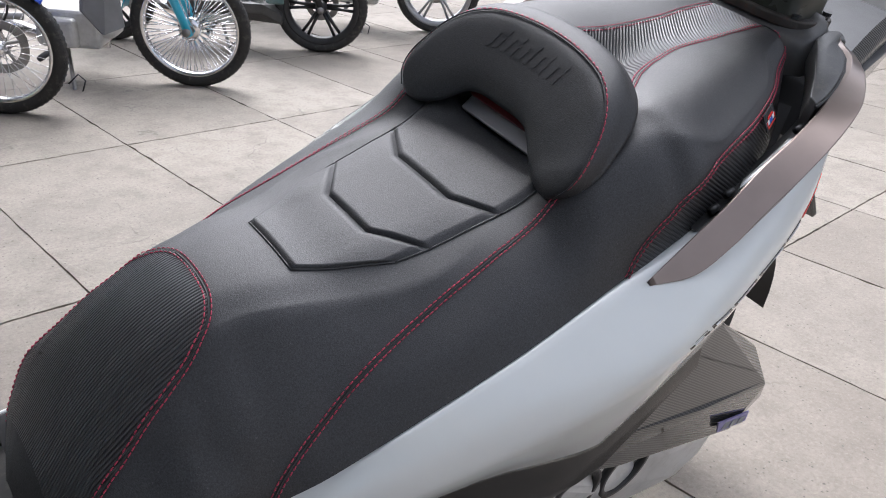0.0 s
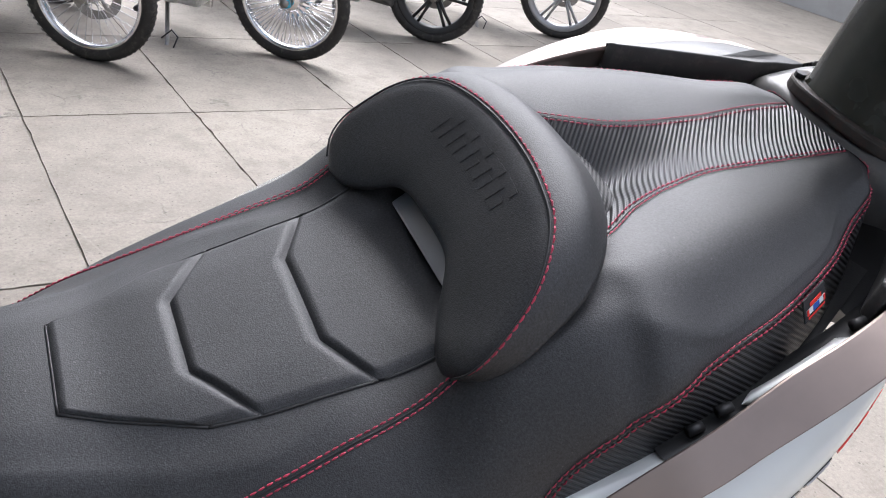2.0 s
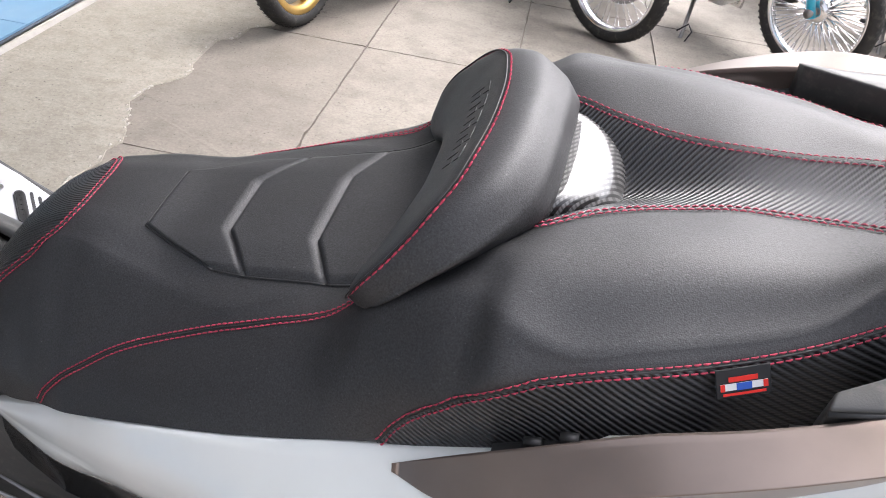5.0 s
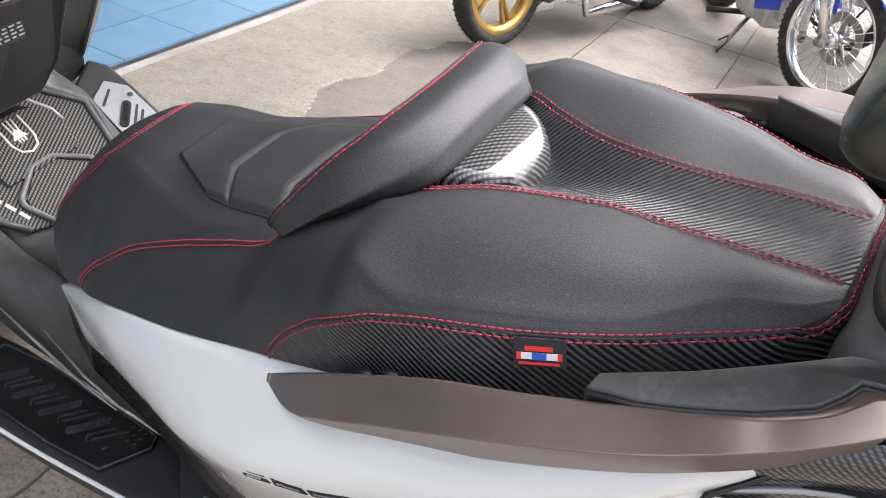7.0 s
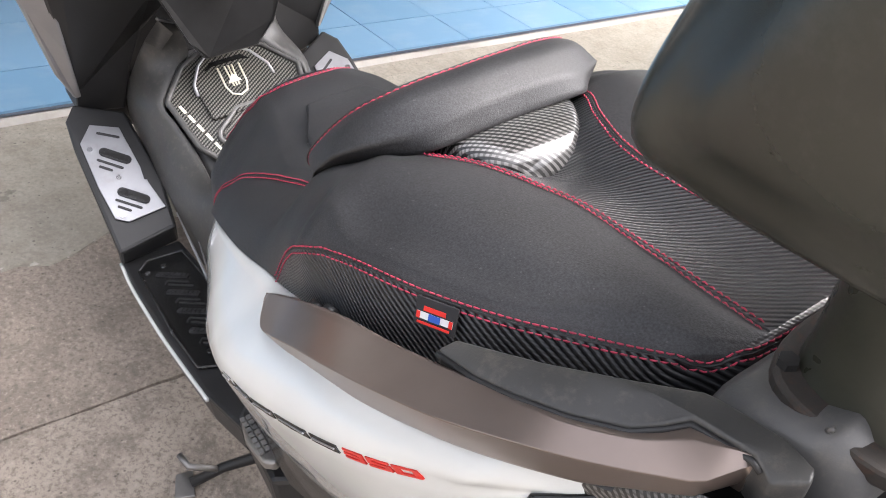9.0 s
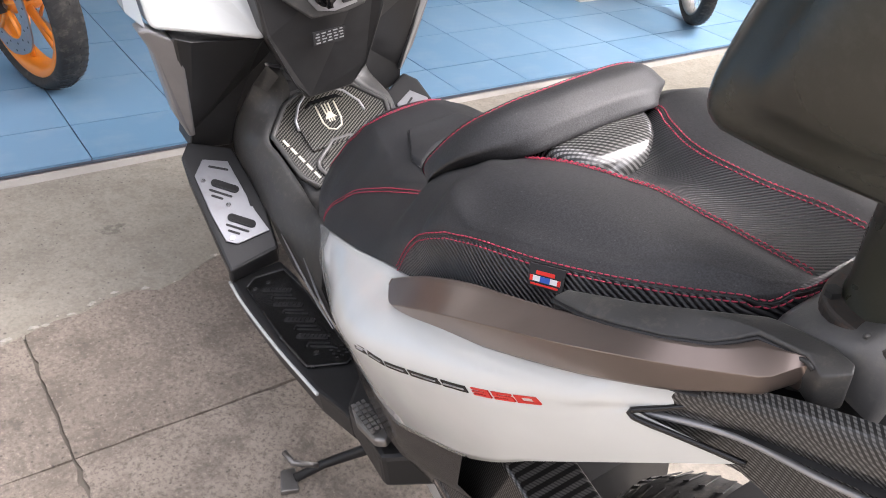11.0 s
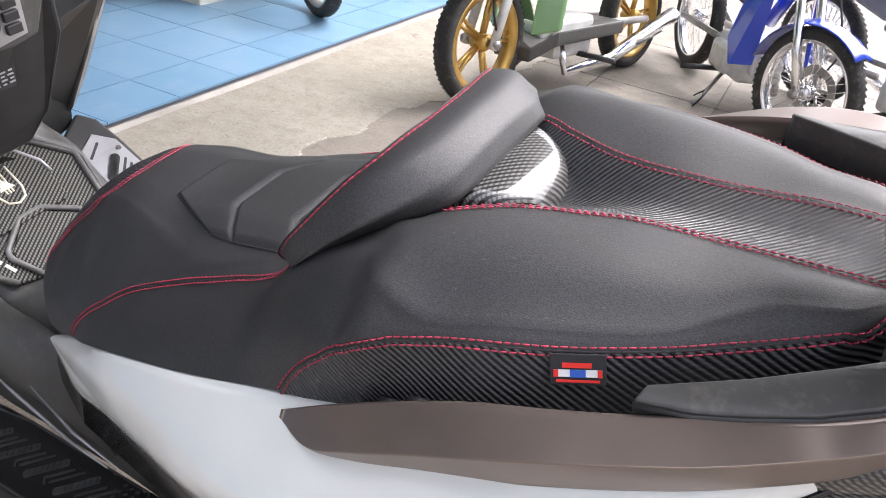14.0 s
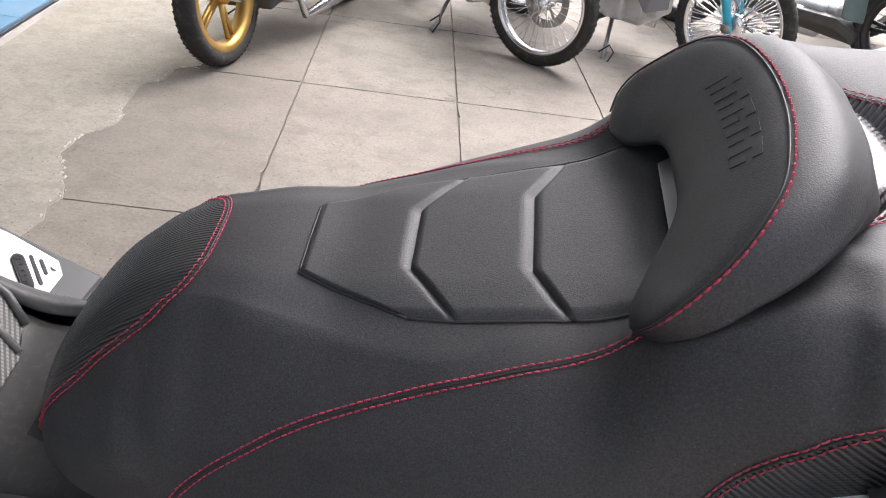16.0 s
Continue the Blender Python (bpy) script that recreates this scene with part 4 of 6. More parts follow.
for sgn in (-1, 1):
    g_ = catmull(gapc, 40)
    P = np.array([[q + (0, 0.012, -0.004), q + (0, 0.006, 0.002), q, q + (0, -0.010, 0.000), q + (0, -0.026, -0.020)] for q in g_]) * (1, sgn, 1)
    cov = part("gap_cover", grid_mesh(P), M_BLACK, scooter, "black plastic cover between seat and rail")
    c_ = catmull([(0.668, 0.2165, 0.853), (0.70, 0.215, 0.868), (0.735, 0.211, 0.8815), (0.772, 0.2045, 0.893)], 20)
    P = np.array([[q + np.array((0, 0.0055, -0.001)) * w_, q + np.array((0, 0, 0.0035)) * w_, q + np.array((0, -0.0055, 0.001)) * w_, q + np.array((0, 0, -0.004)) * w_] for q, w_ in zip(c_, np.minimum(1, np.r_[0.05, 0.6, np.ones(16), 0.6, 0.05]))]) * (1, sgn, 1)
    part("pale_insert", grid_mesh(P, False, True), M_WHITE, cov, "white oblong insert")
    for x, y, z in ((0.632, 0.216, 0.832), (0.655, 0.214, 0.846), (0.79, 0.196, 0.895)):
        part("rubber_bump", tube([(x - 0.006, y * sgn, z), (x + 0.006, y * sgn, z + 0.004)], 0.0045, 8), M_BLACK, cov, "black rubber bump stop")


# ---- front of the scooter ----
def slabpoly(pts, vec, name, mat, parent=scooter, label="", b=0.003, seg=2):
    ob = part(name, prism(pts, vec), mat, parent, label, smooth=False)
    if b:
        bevel(ob, b, seg)
    return ob


def crisp(pts, r=0.004):
    """A line with small rounded corners, its ends kept."""
    P_ = [Vector(q) for q in pts]
    out_ = [P_[0]]
    for a_, b_, c_ in zip(P_, P_[1:], P_[2:]):
        f_, g_ = (a_ - b_).normalized() * r, (c_ - b_).normalized() * r
        out_ += [b_ + f_, b_ + (f_ + g_) * 0.25, b_ + g_]
    return [tuple(q) for q in out_ + [P_[-1]]]


def flip(pts):
    return [(x, -y, z) for x, y, z in pts]


foot_n, floor_n = Vector((0.55, 0, 1)).normalized(), Vector((-0.17, 0, 1)).normalized()
FOOT = [(-0.410, -0.262, 0.495), (-0.370, -0.180, 0.472), (-0.230, -0.172, 0.396), (-0.145, -0.186, 0.348), (-0.135, -0.296, 0.340), (-0.337, -0.292, 0.452), (-0.385, -0.286, 0.480)]
BOARD = [(-0.165, -0.296, 0.298), (-0.165, -0.186, 0.299), (-0.081, -0.180, 0.313), (0.300, -0.190, 0.377), (0.380, -0.215, 0.392), (0.375, -0.262, 0.390), (0.284, -0.280, 0.375), (0.109, -0.293, 0.345), (-0.063, -0.299, 0.316)]
PLATE = [(-0.362, -0.250, 0.468), (-0.341, -0.204, 0.457), (-0.228, -0.198, 0.394), (-0.180, -0.189, 0.368), (-0.177, -0.259, 0.366), (-0.190, -0.278, 0.373), (-0.248, -0.282, 0.406), (-0.334, -0.279, 0.453)]
MAT = [(-0.099, -0.279, 0.310), (-0.124, -0.257, 0.306), (-0.113, -0.195, 0.308), (-0.016, -0.187, 0.324), (0.245, -0.196, 0.369), (0.255, -0.214, 0.371), (0.219, -0.272, 0.364), (0.112, -0.280, 0.346)]
M_MATPAD = plain("worn_gloss_rubber", (0.034, 0.034, 0.035), 0.26, var=0.25, scale=90, bumps=0.3)
M_SLOT = plain("dark_rubber_insert", (0.03, 0.03, 0.032), 0.7, var=0.2, scale=100)
for sgn, F in ((1, lambda q: q), (-1, flip)):
    fb = slabpoly(F(FOOT), tuple(-0.035 * foot_n), "footrest", M_BLACK, scooter, "black plastic forward footrest", 0.006)
    pl = slabpoly([tuple(Vector(q) + foot_n * 0.0005) for q in F(PLATE)], tuple(0.004 * foot_n), "foot_plate", M_PLATE, scooter, "silver alloy foot plate with rubber inserts", 0.001)
    # local frame on the plate: a runs outwards, d down the slope
    d = Vector((1, 0, -0.55)).normalized()
    a = Vector((0, -sgn, 0))
    o = Vector((-0.258, -0.232 * sgn, 0.411)) + foot_n * 0.0046

    def slot(u, w, lu, lw, name, mat, h=0.0022, ang=0.0):
        ca, sa = math.cos(ang), math.sin(ang)
        ring = []
        r = lw / 2
        for cx, s0 in ((lu / 2 - r, -90), (-(lu / 2 - r), 90)):
            for k in range(7):
                t_ = radians(s0 + 180 * k / 6)
                x, y = cx + r * math.cos(t_), r * math.sin(t_)
                ring.append(o + a * (u + x * ca - y * sa) + d * (w + x * sa + y * ca))
        return part(name, prism([tuple(q) for q in ring], tuple(foot_n * h)), mat, pl, smooth=False)

    for w in (-0.040, 0.048):
        slot(0.0, w, 0.060, 0.017, "rubber_insert", M_SLOT, 0.003, -0.75)
        for k in range(6):
            e_ = -0.0225 + 0.009 * k
            slot(e_ * 0.73, w - e_ * 0.68, 0.0055, 0.0115, "rubber_knob", M_BLACK, 0.0045, -0.75)
        slot(0.014, w + 0.012, 0.050, 0.005, "groove", M_SLOT, 0.0008, -0.75)
        slot(0.024, w + 0.018, 0.026, 0.005, "groove", M_SLOT, 0.0008, -0.75)
    slot(-0.004, -0.086, 0.042, 0.005, "groove", M_SLOT, 0.0008, -0.6)
    slot(-0.033, 0.010, 0.030, 0.005, "groove", M_SLOT, 0.0008, 1.45)
    for u, w in ((0.036, -0.068), (0.010, 0.004), (0.032, 0.078)):
        slot(u, w, 0.010, 0.0098, "screw", M_CHROME, 0.003)
    # riser between footrest and floor
    R = [(-0.142, -0.186 * sgn, 0.350), (-0.135, -0.296 * sgn, 0.340), (-0.150, -0.298 * sgn, 0.300), (-0.160, -0.186 * sgn, 0.300)]
    slabpoly(R, (-0.02, 0, 0), "riser", M_BLACK, scooter, "", 0.006)
    bd = slabpoly(F(BOARD), tuple(-0.05 * floor_n), "floorboard", M_BLACK, scooter, "black plastic floorboard", 0.006)
    edge = [Vector(q) + Vector((0, -0.002 * sgn, -0.006)) for q in F([BOARD[0], BOARD[8], BOARD[7], BOARD[6]])]
    part("edge_strip", tube(catmull([tuple(q) for q in edge], 30), 0.0035, 6), M_WHITE, bd, "thin white edge strip")
    mt = slabpoly([tuple(Vector(q) + floor_n * 0.0008) for q in F(MAT)], tuple(0.004 * floor_n), "floor_mat", M_GLOSSB, scooter, "glossy black ribbed rubber floor mat", 0.001)
    d2, o2 = Vector((1, 0, 0.17)).normalized(), Vector((0.06, -0.237 * sgn, 0.337)) + floor_n * 0.0045
    # slanted bars: stippled pads, and thin ribs in pairs between them
    rd = Vector((0.68, 0.73 * sgn, 0.116)).normalized()
    rn = floor_n.cross(rd).normalized()

    def bar(x, y, lu, lw, h, name):
        c_ = Vector((x, y * sgn, 0.337 + 0.17 * (x - 0.06))) + floor_n * 0.0045
        q = [c_ + rd * a_ * lu / 2 + rn * b_ * lw / 2 for a_, b_ in ((-1, -0.6), (-0.93, -1), (0.93, -1), (1, -0.6), (1, 0.6), (0.93, 1), (-0.93, 1), (-1, 0.6))]
        return part(name, prism([tuple(p_) for p_ in q], tuple(floor_n * h)), M_MATPAD, mt, smooth=False)

    for k in range(4):
        x = -0.046 + 0.064 * k
        bar(x, -0.233, 0.062, 0.012, 0.0025, "mat_pad")
        for g in range(7):
            e_ = -0.024 + 0.008 * g
            bar(x + e_ * 0.68, -0.233 + e_ * 0.73, 0.005, 0.009, 0.0045, "mat_knob")
        for off, ln in ((0.026, 0.040), (0.040, 0.048)):
            bar(x + off, -0.230, ln, 0.003, 0.003, "mat_rib")
        bar(x + 0.033 - 0.017, -0.230 - 0.018, 0.003, 0.012, 0.003, "mat_rib")
    for y in (-0.222, -0.212, -0.202):
        for x in (0.205, 0.217, 0.229):
            bar(x, y, 0.006, 0.003, 0.002, "mat_knob")
    rim_ = [Vector(q) + floor_n * 0.005 for q in F(MAT)]
    part("mat_rim", tube([tuple(q) for q in rim_ + rim_[:1]], 0.0022, 6), M_MATPAD, mt)
    for w, u in ((-0.150, 0.0), (-0.145, 0.030), (0.135, 0.008)):
        c_ = o2 + d2 * w + a * u
        part("mat_screw", prism([tuple(c_ + a * 0.005 * math.cos(k) + d2 * 0.005 * math.sin(k)) for k in np.linspace(0, 5.5, 9)], tuple(floor_n * 0.002)), M_CHROME, mt, smooth=False)

# tunnel between the floorboards, up to the seat
TUN = []
for x, zt, wt, wb, zb in ((-0.36, 0.56, 0.085, 0.160, 0.44), (-0.30, 0.545, 0.095, 0.165, 0.41), (-0.24, 0.525, 0.112, 0.170, 0.37), (-0.17, 0.490, 0.118, 0.172, 0.32), (-0.10, 0.455, 0.120, 0.174, 0.31), (-0.02, 0.470, 0.125, 0.176, 0.322), (0.06, 0.50, 0.135, 0.180, 0.335), (0.12, 0.53, 0.145, 0.183, 0.345), (0.20, 0.56, 0.150, 0.186, 0.36), (0.32, 0.60, 0.150, 0.19, 0.36)):
    L = [(x, -wb, zb), (x, -wb * 0.6 - wt * 0.4 - 0.012, zb * 0.55 + zt * 0.45), (x, -wt - 0.004, zt - 0.028), (x, -wt + 0.018, zt - 0.004), (x, -0.04, zt), (x, 0.04, zt), (x, wt - 0.018, zt - 0.004), (x, wt + 0.004, zt - 0.028), (x, wb * 0.6 + wt * 0.4 + 0.012, zb * 0.55 + zt * 0.45), (x, wb, zb)]
    TUN.append(catmull(L, 41))
TUN = np.array(TUN)
Tn = np.stack([np.stack([spline(np.arange(len(TUN)), TUN[:, j, c], np.linspace(0, len(TUN) - 1, 40)) for c in range(3)], 1) for j in range(41)], 1)
tunnel = part("centre_tunnel", grid_mesh(Tn), M_GREY, scooter, "dark grey plastic centre tunnel")

# carbon panel with the fuel lid on the tunnel
cons_n = Vector((0.7, 0, 1)).normalized()
at_plane = lambda x, y, h: tuple(Vector((x, y, 0.525 - 0.7 * (x + 0.2))) + cons_n * h)
on = lambda pts, h: [at_plane(x, y, h) for x, y in pts]
sym = lambda half: half + [(x, -y) for x, y in half[::-1]]
HEX = sym([(-0.112, -0.055), (-0.120, -0.085), (-0.148, -0.108), (-0.229, -0.126), (-0.274, -0.078), (-0.288, -0.042)])
cp = slabpoly(on(HEX, -0.020), tuple(cons_n * 0.020), "console_panel", M_CARBON_BIG, scooter, "glossy carbon-look console panel", 0.003)
part("panel_rim", tube(crisp(on(HEX[1:-1], 0.001)), 0.0055, 8), M_GREY, cp, "grey moulded rim")
LIDP = sym([(-0.180, -0.066), (-0.238, -0.071), (-0.267, -0.050), (-0.278, -0.031)])
lid = slabpoly(on(LIDP, 0.001), tuple(cons_n * 0.006), "fuel_lid", M_CARBON_BIG, cp, "carbon-look fuel lid", 0.002)
part("lid_lip", tube(on([(-0.222, -0.073), (-0.240, -0.071), (-0.267, -0.050), (-0.278, -0.031), (-0.278, 0.031), (-0.267, 0.050), (-0.240, 0.071), (-0.222, 0.073)], 0.006), 0.0030, 8), M_SILVER, cp, "bright raised lid lip")
slabpoly(on([(-0.255, -0.044), (-0.266, -0.030), (-0.266, 0.030), (-0.255, 0.044), (-0.259, 0.026), (-0.259, -0.026)], 0.0072), tuple(cons_n * 0.0010), "finger_recess", M_GLOSSB, cp, "dark finger recess", 0)
low = [(-0.112, -0.048), (-0.150, -0.068), (-0.160, -0.065), (-0.188, -0.018), (-0.188, 0.018), (-0.160, 0.065), (-0.150, 0.068), (-0.112, 0.048)]
part("lower_lid_rim", tube(crisp(on(low, 0.004)), 0.0045, 8), M_CARRIER, cp, "grey moulded rim")
slabpoly(on([(x + 0.004, y * 0.9) for x, y in low], 0.0005), tuple(cons_n * 0.003), "lower_lid", M_CARBON_BIG, cp, "carbon-look lower lid", 0.001)
M_CREAM = plain("cream_decal", (0.70, 0.66, 0.54), 0.5, var=0.05)
# emblem: a plain shield outline, three bars and a wedge
sh = [(-0.254, -0.020), (-0.222, -0.020), (-0.209, -0.014), (-0.204, 0.0), (-0.209, 0.014), (-0.222, 0.020), (-0.254, 0.020)]
part("emblem_outline", tube(on(sh, 0.0072), 0.0019, 6), M_CREAM, cp, "cream shield-shaped decal")
for y in (-0.007, 0.0, 0.007):
    part("emblem_bar", tube(on([(-0.254, y), (-0.220, y * 0.7)], 0.0072), 0.0017, 6), M_CREAM, cp)
slabpoly(on([(-0.226, -0.013), (-0.226, 0.012), (-0.240, 0.0)], 0.0072), tuple(cons_n * 0.002), "emblem_wedge", M_CREAM, cp, "", 0)
# unreadable lettering: plain bars along the rim
for k in range(5):
    cx, cy = -0.211 + 0.0175 * k, -0.106 + 0.0075 * k
    slabpoly(on([(cx - 0.006, cy - 0.006), (cx + 0.007, cy - 0.001), (cx + 0.006, cy + 0.004), (cx - 0.007, cy - 0.001)], 0.0005), tuple(cons_n * 0.0012), "letter_bar", M_CREAM, cp, "", 0)

# moulded flanks between the panel and the footboards
for sgn in (1, -1):
    inn = [(-0.292, -0.064, 0.652), (-0.291, -0.058, 0.624), (-0.288, -0.062, 0.598), (-0.272, -0.092, 0.575), (-0.234, -0.134, 0.545), (-0.200, -0.128, 0.521), (-0.150, -0.118, 0.486), (-0.090, -0.120, 0.470), (0.0, -0.130, 0.490), (0.08, -0.150, 0.52)]
    out = [(-0.254, -0.100, 0.684), (-0.300, -0.122, 0.632), (-0.345, -0.140, 0.575), (-0.410, -0.160, 0.490), (-0.400, -0.170, 0.435), (-0.286, -0.176, 0.401), (-0.141, -0.179, 0.388), (-0.002, -0.180, 0.375), (0.103, -0.184, 0.385), (0.18, -0.19, 0.40)]
    I2, O2 = catmull(inn, 44), catmull(out, 44)
    W = []
    for k_, (a_, b_) in enumerate(zip(I2, O2)):
        s_ = k_ / 43
        bul = 0.018 * math.sin(math.pi * min(1, s_ * 1.2 + 0.05)) + 0.010
        row = [a_ + (0, 0.004, -0.012)]
        for q in np.linspace(0, 1, 12):
            row.append(a_ + (b_ - a_) * q + np.array((0.35, -0.75, 0.55)) * bul * 4 * q * (1 - q) * (1 - 0.35 * q))
        row.append(b_ + (0, 0.02, -0.03))
        W.append(row)
    fl = part("tunnel_wing", grid_mesh(np.array(W) * (1, sgn, 1)), M_GREY, scooter, "dark grey moulded tunnel flank")
    part("wing_edge", tube([(x, y * sgn, z) for x, y, z in ((-0.254, -0.100, 0.687), (-0.270, -0.082, 0.671), (-0.291, -0.064, 0.655))], 0.0035, 6), M_SILVER, fl, "slim silver edge")

# leg shield: side trims, white covers, black inner panels, steering column cover
for sgn in (1, -1):
    W = lambda pts: [(x, y * sgn, z) for x, y, z in pts]
    slabpoly(W([(-0.215, -0.262, 0.800), (-0.205, -0.235, 0.785), (-0.235, -0.095, 0.745), (-0.275, -0.075, 0.700), (-0.325, -0.115, 0.640), (-0.365, -0.145, 0.560), (-0.405, -0.172, 0.455), (-0.418, -0.258, 0.468), (-0.394, -0.250, 0.520)]), (-0.10, 0, 0.0), "inner_panel", M_BLACK, scooter, "black plastic inner leg panel", 0.006)
    if sgn > 0:
        wl = slabpoly(W([(-0.235, -0.290, 0.815), (-0.180, -0.108, 0.762), (-0.190, -0.102, 0.800), (-0.215, -0.112, 0.850), (-0.240, -0.130, 0.890), (-0.27, -0.20, 0.96), (-0.29, -0.285, 0.95)]), (-0.09, 0, 0.0), "leg_cover", M_WHITE, scooter, "glossy white upper leg shield cover", 0.012, 4)
        slabpoly(W([(-0.240, -0.297, 0.815), (-0.285, -0.292, 0.96), (-0.31, -0.30, 0.96), (-0.30, -0.315, 0.83)]), (-0.06, 0, 0.0), "leg_edge", M_WHITE, wl, "", 0.006)
    tr = slabpoly(W([(-0.2450, -0.3120, 0.8150), (-0.2350, -0.2960, 0.8180), (-0.2235, -0.2473, 0.7808), (-0.3015, -0.2465, 0.6491), (-0.3890, -0.2430, 0.5119), (-0.4050, -0.2540, 0.5050), (-0.3647, -0.2747, 0.5805), (-0.2681, -0.2941, 0.7588)]), (-0.05, 0, 0.0), "side_trim", M_SILVER, scooter, "satin silver leg shield trim", 0.006)
bevel(part("inner_backing", box(-0.470, 0, 0.60, 0.05, 0.48, 0.42), M_BLACK, scooter, "black plastic inner shield", smooth=False), 0.01)
col = slabpoly([(-0.15, -0.125, 0.90), (-0.15, -0.118, 0.779), (-0.17, -0.075, 0.665), (-0.20, -0.050, 0.615), (-0.20, 0.050, 0.615), (-0.17, 0.075, 0.665), (-0.15, 0.118, 0.779), (-0.15, 0.125, 0.90)], (-0.10, 0, 0.02), "column_cover", M_BLACK, scooter, "black plastic steering column cover", 0.010, 3)
pan = slabpoly([(-0.146, -0.098, 0.890), (-0.146, -0.079, 0.842), (-0.146, -0.034, 0.798), (-0.146, 0.034, 0.794), (-0.146, 0.072, 0.800), (-0.146, 0.092, 0.842), (-0.146, 0.10, 0.89)], (0.010, 0, 0), "switch_panel", M_GREY, scooter, "grey ignition switch panel", 0.004)
ign = slabpoly([(-0.136, -0.034, 0.870), (-0.136, -0.036, 0.832), (-0.136, -0.022, 0.811), (-0.136, 0.009, 0.803), (-0.136, 0.055, 0.808), (-0.136, 0.058, 0.87)], (0.004, 0, 0), "switch_bezel", M_SILVER, pan, "silver switch bezel", 0.0015)
part("ignition_knob", join(lathe([(0.001, 0.0), (0.021, 0.0), (0.021, 0.010), (0.001, 0.010)], 24), box(0, 0.016, 0, 0.010, 0.014, 0.040)), M_GLOSSB, pan, "black rotary ignition knob").matrix_basis = pose(-0.131, -0.006, 0.840, 0, 0, -90)
for k in range(3):
    bevel(part("switch_button", box(-0.130, 0.036, 0.822 + 0.017 * k, 0.008, 0.022, 0.013), M_BLACK, pan, "black push button", smooth=False), 0.0015)
lb = slabpoly([(-0.149, -0.034, 0.769), (-0.149, 0.030, 0.766), (-0.149, 0.024, 0.739), (-0.149, -0.036, 0.745)], (0.0025, 0, 0), "warning_label", M_BLACK, scooter, "small black label with grey print bars", 0)
M_PRINT = plain("grey_print", (0.30, 0.30, 0.30), 0.6)
for k in range(4):
    for q in range(5):
        part("print_bar", box(-0.1455, -0.026 + 0.0115 * q + 0.001 * (k % 2), 0.7475 + 0.0055 * k, 0.0012, 0.0085 - 0.003 * ((k + q) % 2), 0.0020), M_PRINT, lb, smooth=False)

# slim silver flashes and gloss strip below the seat
for sgn in (-1, 1):
    part("trim_flash", tube([(-0.10, 0.186 * sgn, 0.41), (-0.02, 0.189 * sgn, 0.385), (0.10, 0.197 * sgn, 0.375), (0.18, 0.204 * sgn, 0.39)], [0.001, 0.0024, 0.0024, 0.001], 6), M_SILVER, scooter, "slim silver trim flash")
    part("trim_flash", tube([(0.02, 0.185 * sgn, 0.43), (0.12, 0.200 * sgn, 0.415), (0.22, 0.212 * sgn, 0.43)], [0.001, 0.0024, 0.001], 6), M_SILVER, scooter, "slim silver trim flash")
    lower = np.array([[(x, y0 * sgn, z0), (x, (y0 + 0.012) * sgn, z0 - 0.06), (x, (y0 - 0.03) * sgn, z0 - 0.16)] for x, y0, z0 in ((0.06, 0.150, 0.512), (0.10, 0.166, 0.512), (0.17, 0.194, 0.536), (0.25, 0.210, 0.556), (0.32, 0.221, 0.563), (0.385, 0.231, 0.570), (0.435, 0.238, 0.562), (0.47, 0.242, 0.558), (0.52, 0.245, 0.552), (0.56, 0.246, 0.564), (0.70, 0.240, 0.665))])
    part("lower_cover", grid_mesh(lower), M_GLOSSB, scooter, "black lower body cover")

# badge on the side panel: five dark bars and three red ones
_pv = P_SIDE[:, 1:-1].reshape(-1, 3)


def panel_at(x, z, sgn, out=0.0):
    """A point of the side panel at a given x and z."""
    d_ = (_pv[:, 0] - x) ** 2 + (_pv[:, 2] - z) ** 2
    near = np.argsort(d_)[:10]
    A_ = np.c_[np.ones(10), _pv[near, 0] - x, _pv[near, 2] - z]
    y = np.linalg.lstsq(A_, _pv[near, 1], rcond=None)[0][0]
    return Vector((x, (y + out) * sgn, z))


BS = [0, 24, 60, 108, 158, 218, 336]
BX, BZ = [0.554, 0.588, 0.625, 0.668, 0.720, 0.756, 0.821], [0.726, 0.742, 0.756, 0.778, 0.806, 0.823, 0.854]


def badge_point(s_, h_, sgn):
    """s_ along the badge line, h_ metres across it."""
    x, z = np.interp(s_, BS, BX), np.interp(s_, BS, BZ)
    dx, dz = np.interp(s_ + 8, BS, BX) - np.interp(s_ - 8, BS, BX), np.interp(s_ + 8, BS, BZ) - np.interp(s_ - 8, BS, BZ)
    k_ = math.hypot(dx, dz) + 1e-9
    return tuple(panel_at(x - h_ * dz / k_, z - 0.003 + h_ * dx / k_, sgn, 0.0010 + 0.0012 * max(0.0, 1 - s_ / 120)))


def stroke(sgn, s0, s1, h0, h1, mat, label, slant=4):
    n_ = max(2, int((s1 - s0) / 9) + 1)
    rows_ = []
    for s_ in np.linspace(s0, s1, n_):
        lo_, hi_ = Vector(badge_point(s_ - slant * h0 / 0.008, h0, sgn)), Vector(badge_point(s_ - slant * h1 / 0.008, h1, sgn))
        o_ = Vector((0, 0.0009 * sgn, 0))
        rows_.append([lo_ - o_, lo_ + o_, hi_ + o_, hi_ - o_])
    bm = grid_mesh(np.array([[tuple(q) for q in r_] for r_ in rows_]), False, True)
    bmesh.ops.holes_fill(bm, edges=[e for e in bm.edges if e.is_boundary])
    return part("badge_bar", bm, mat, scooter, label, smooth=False)


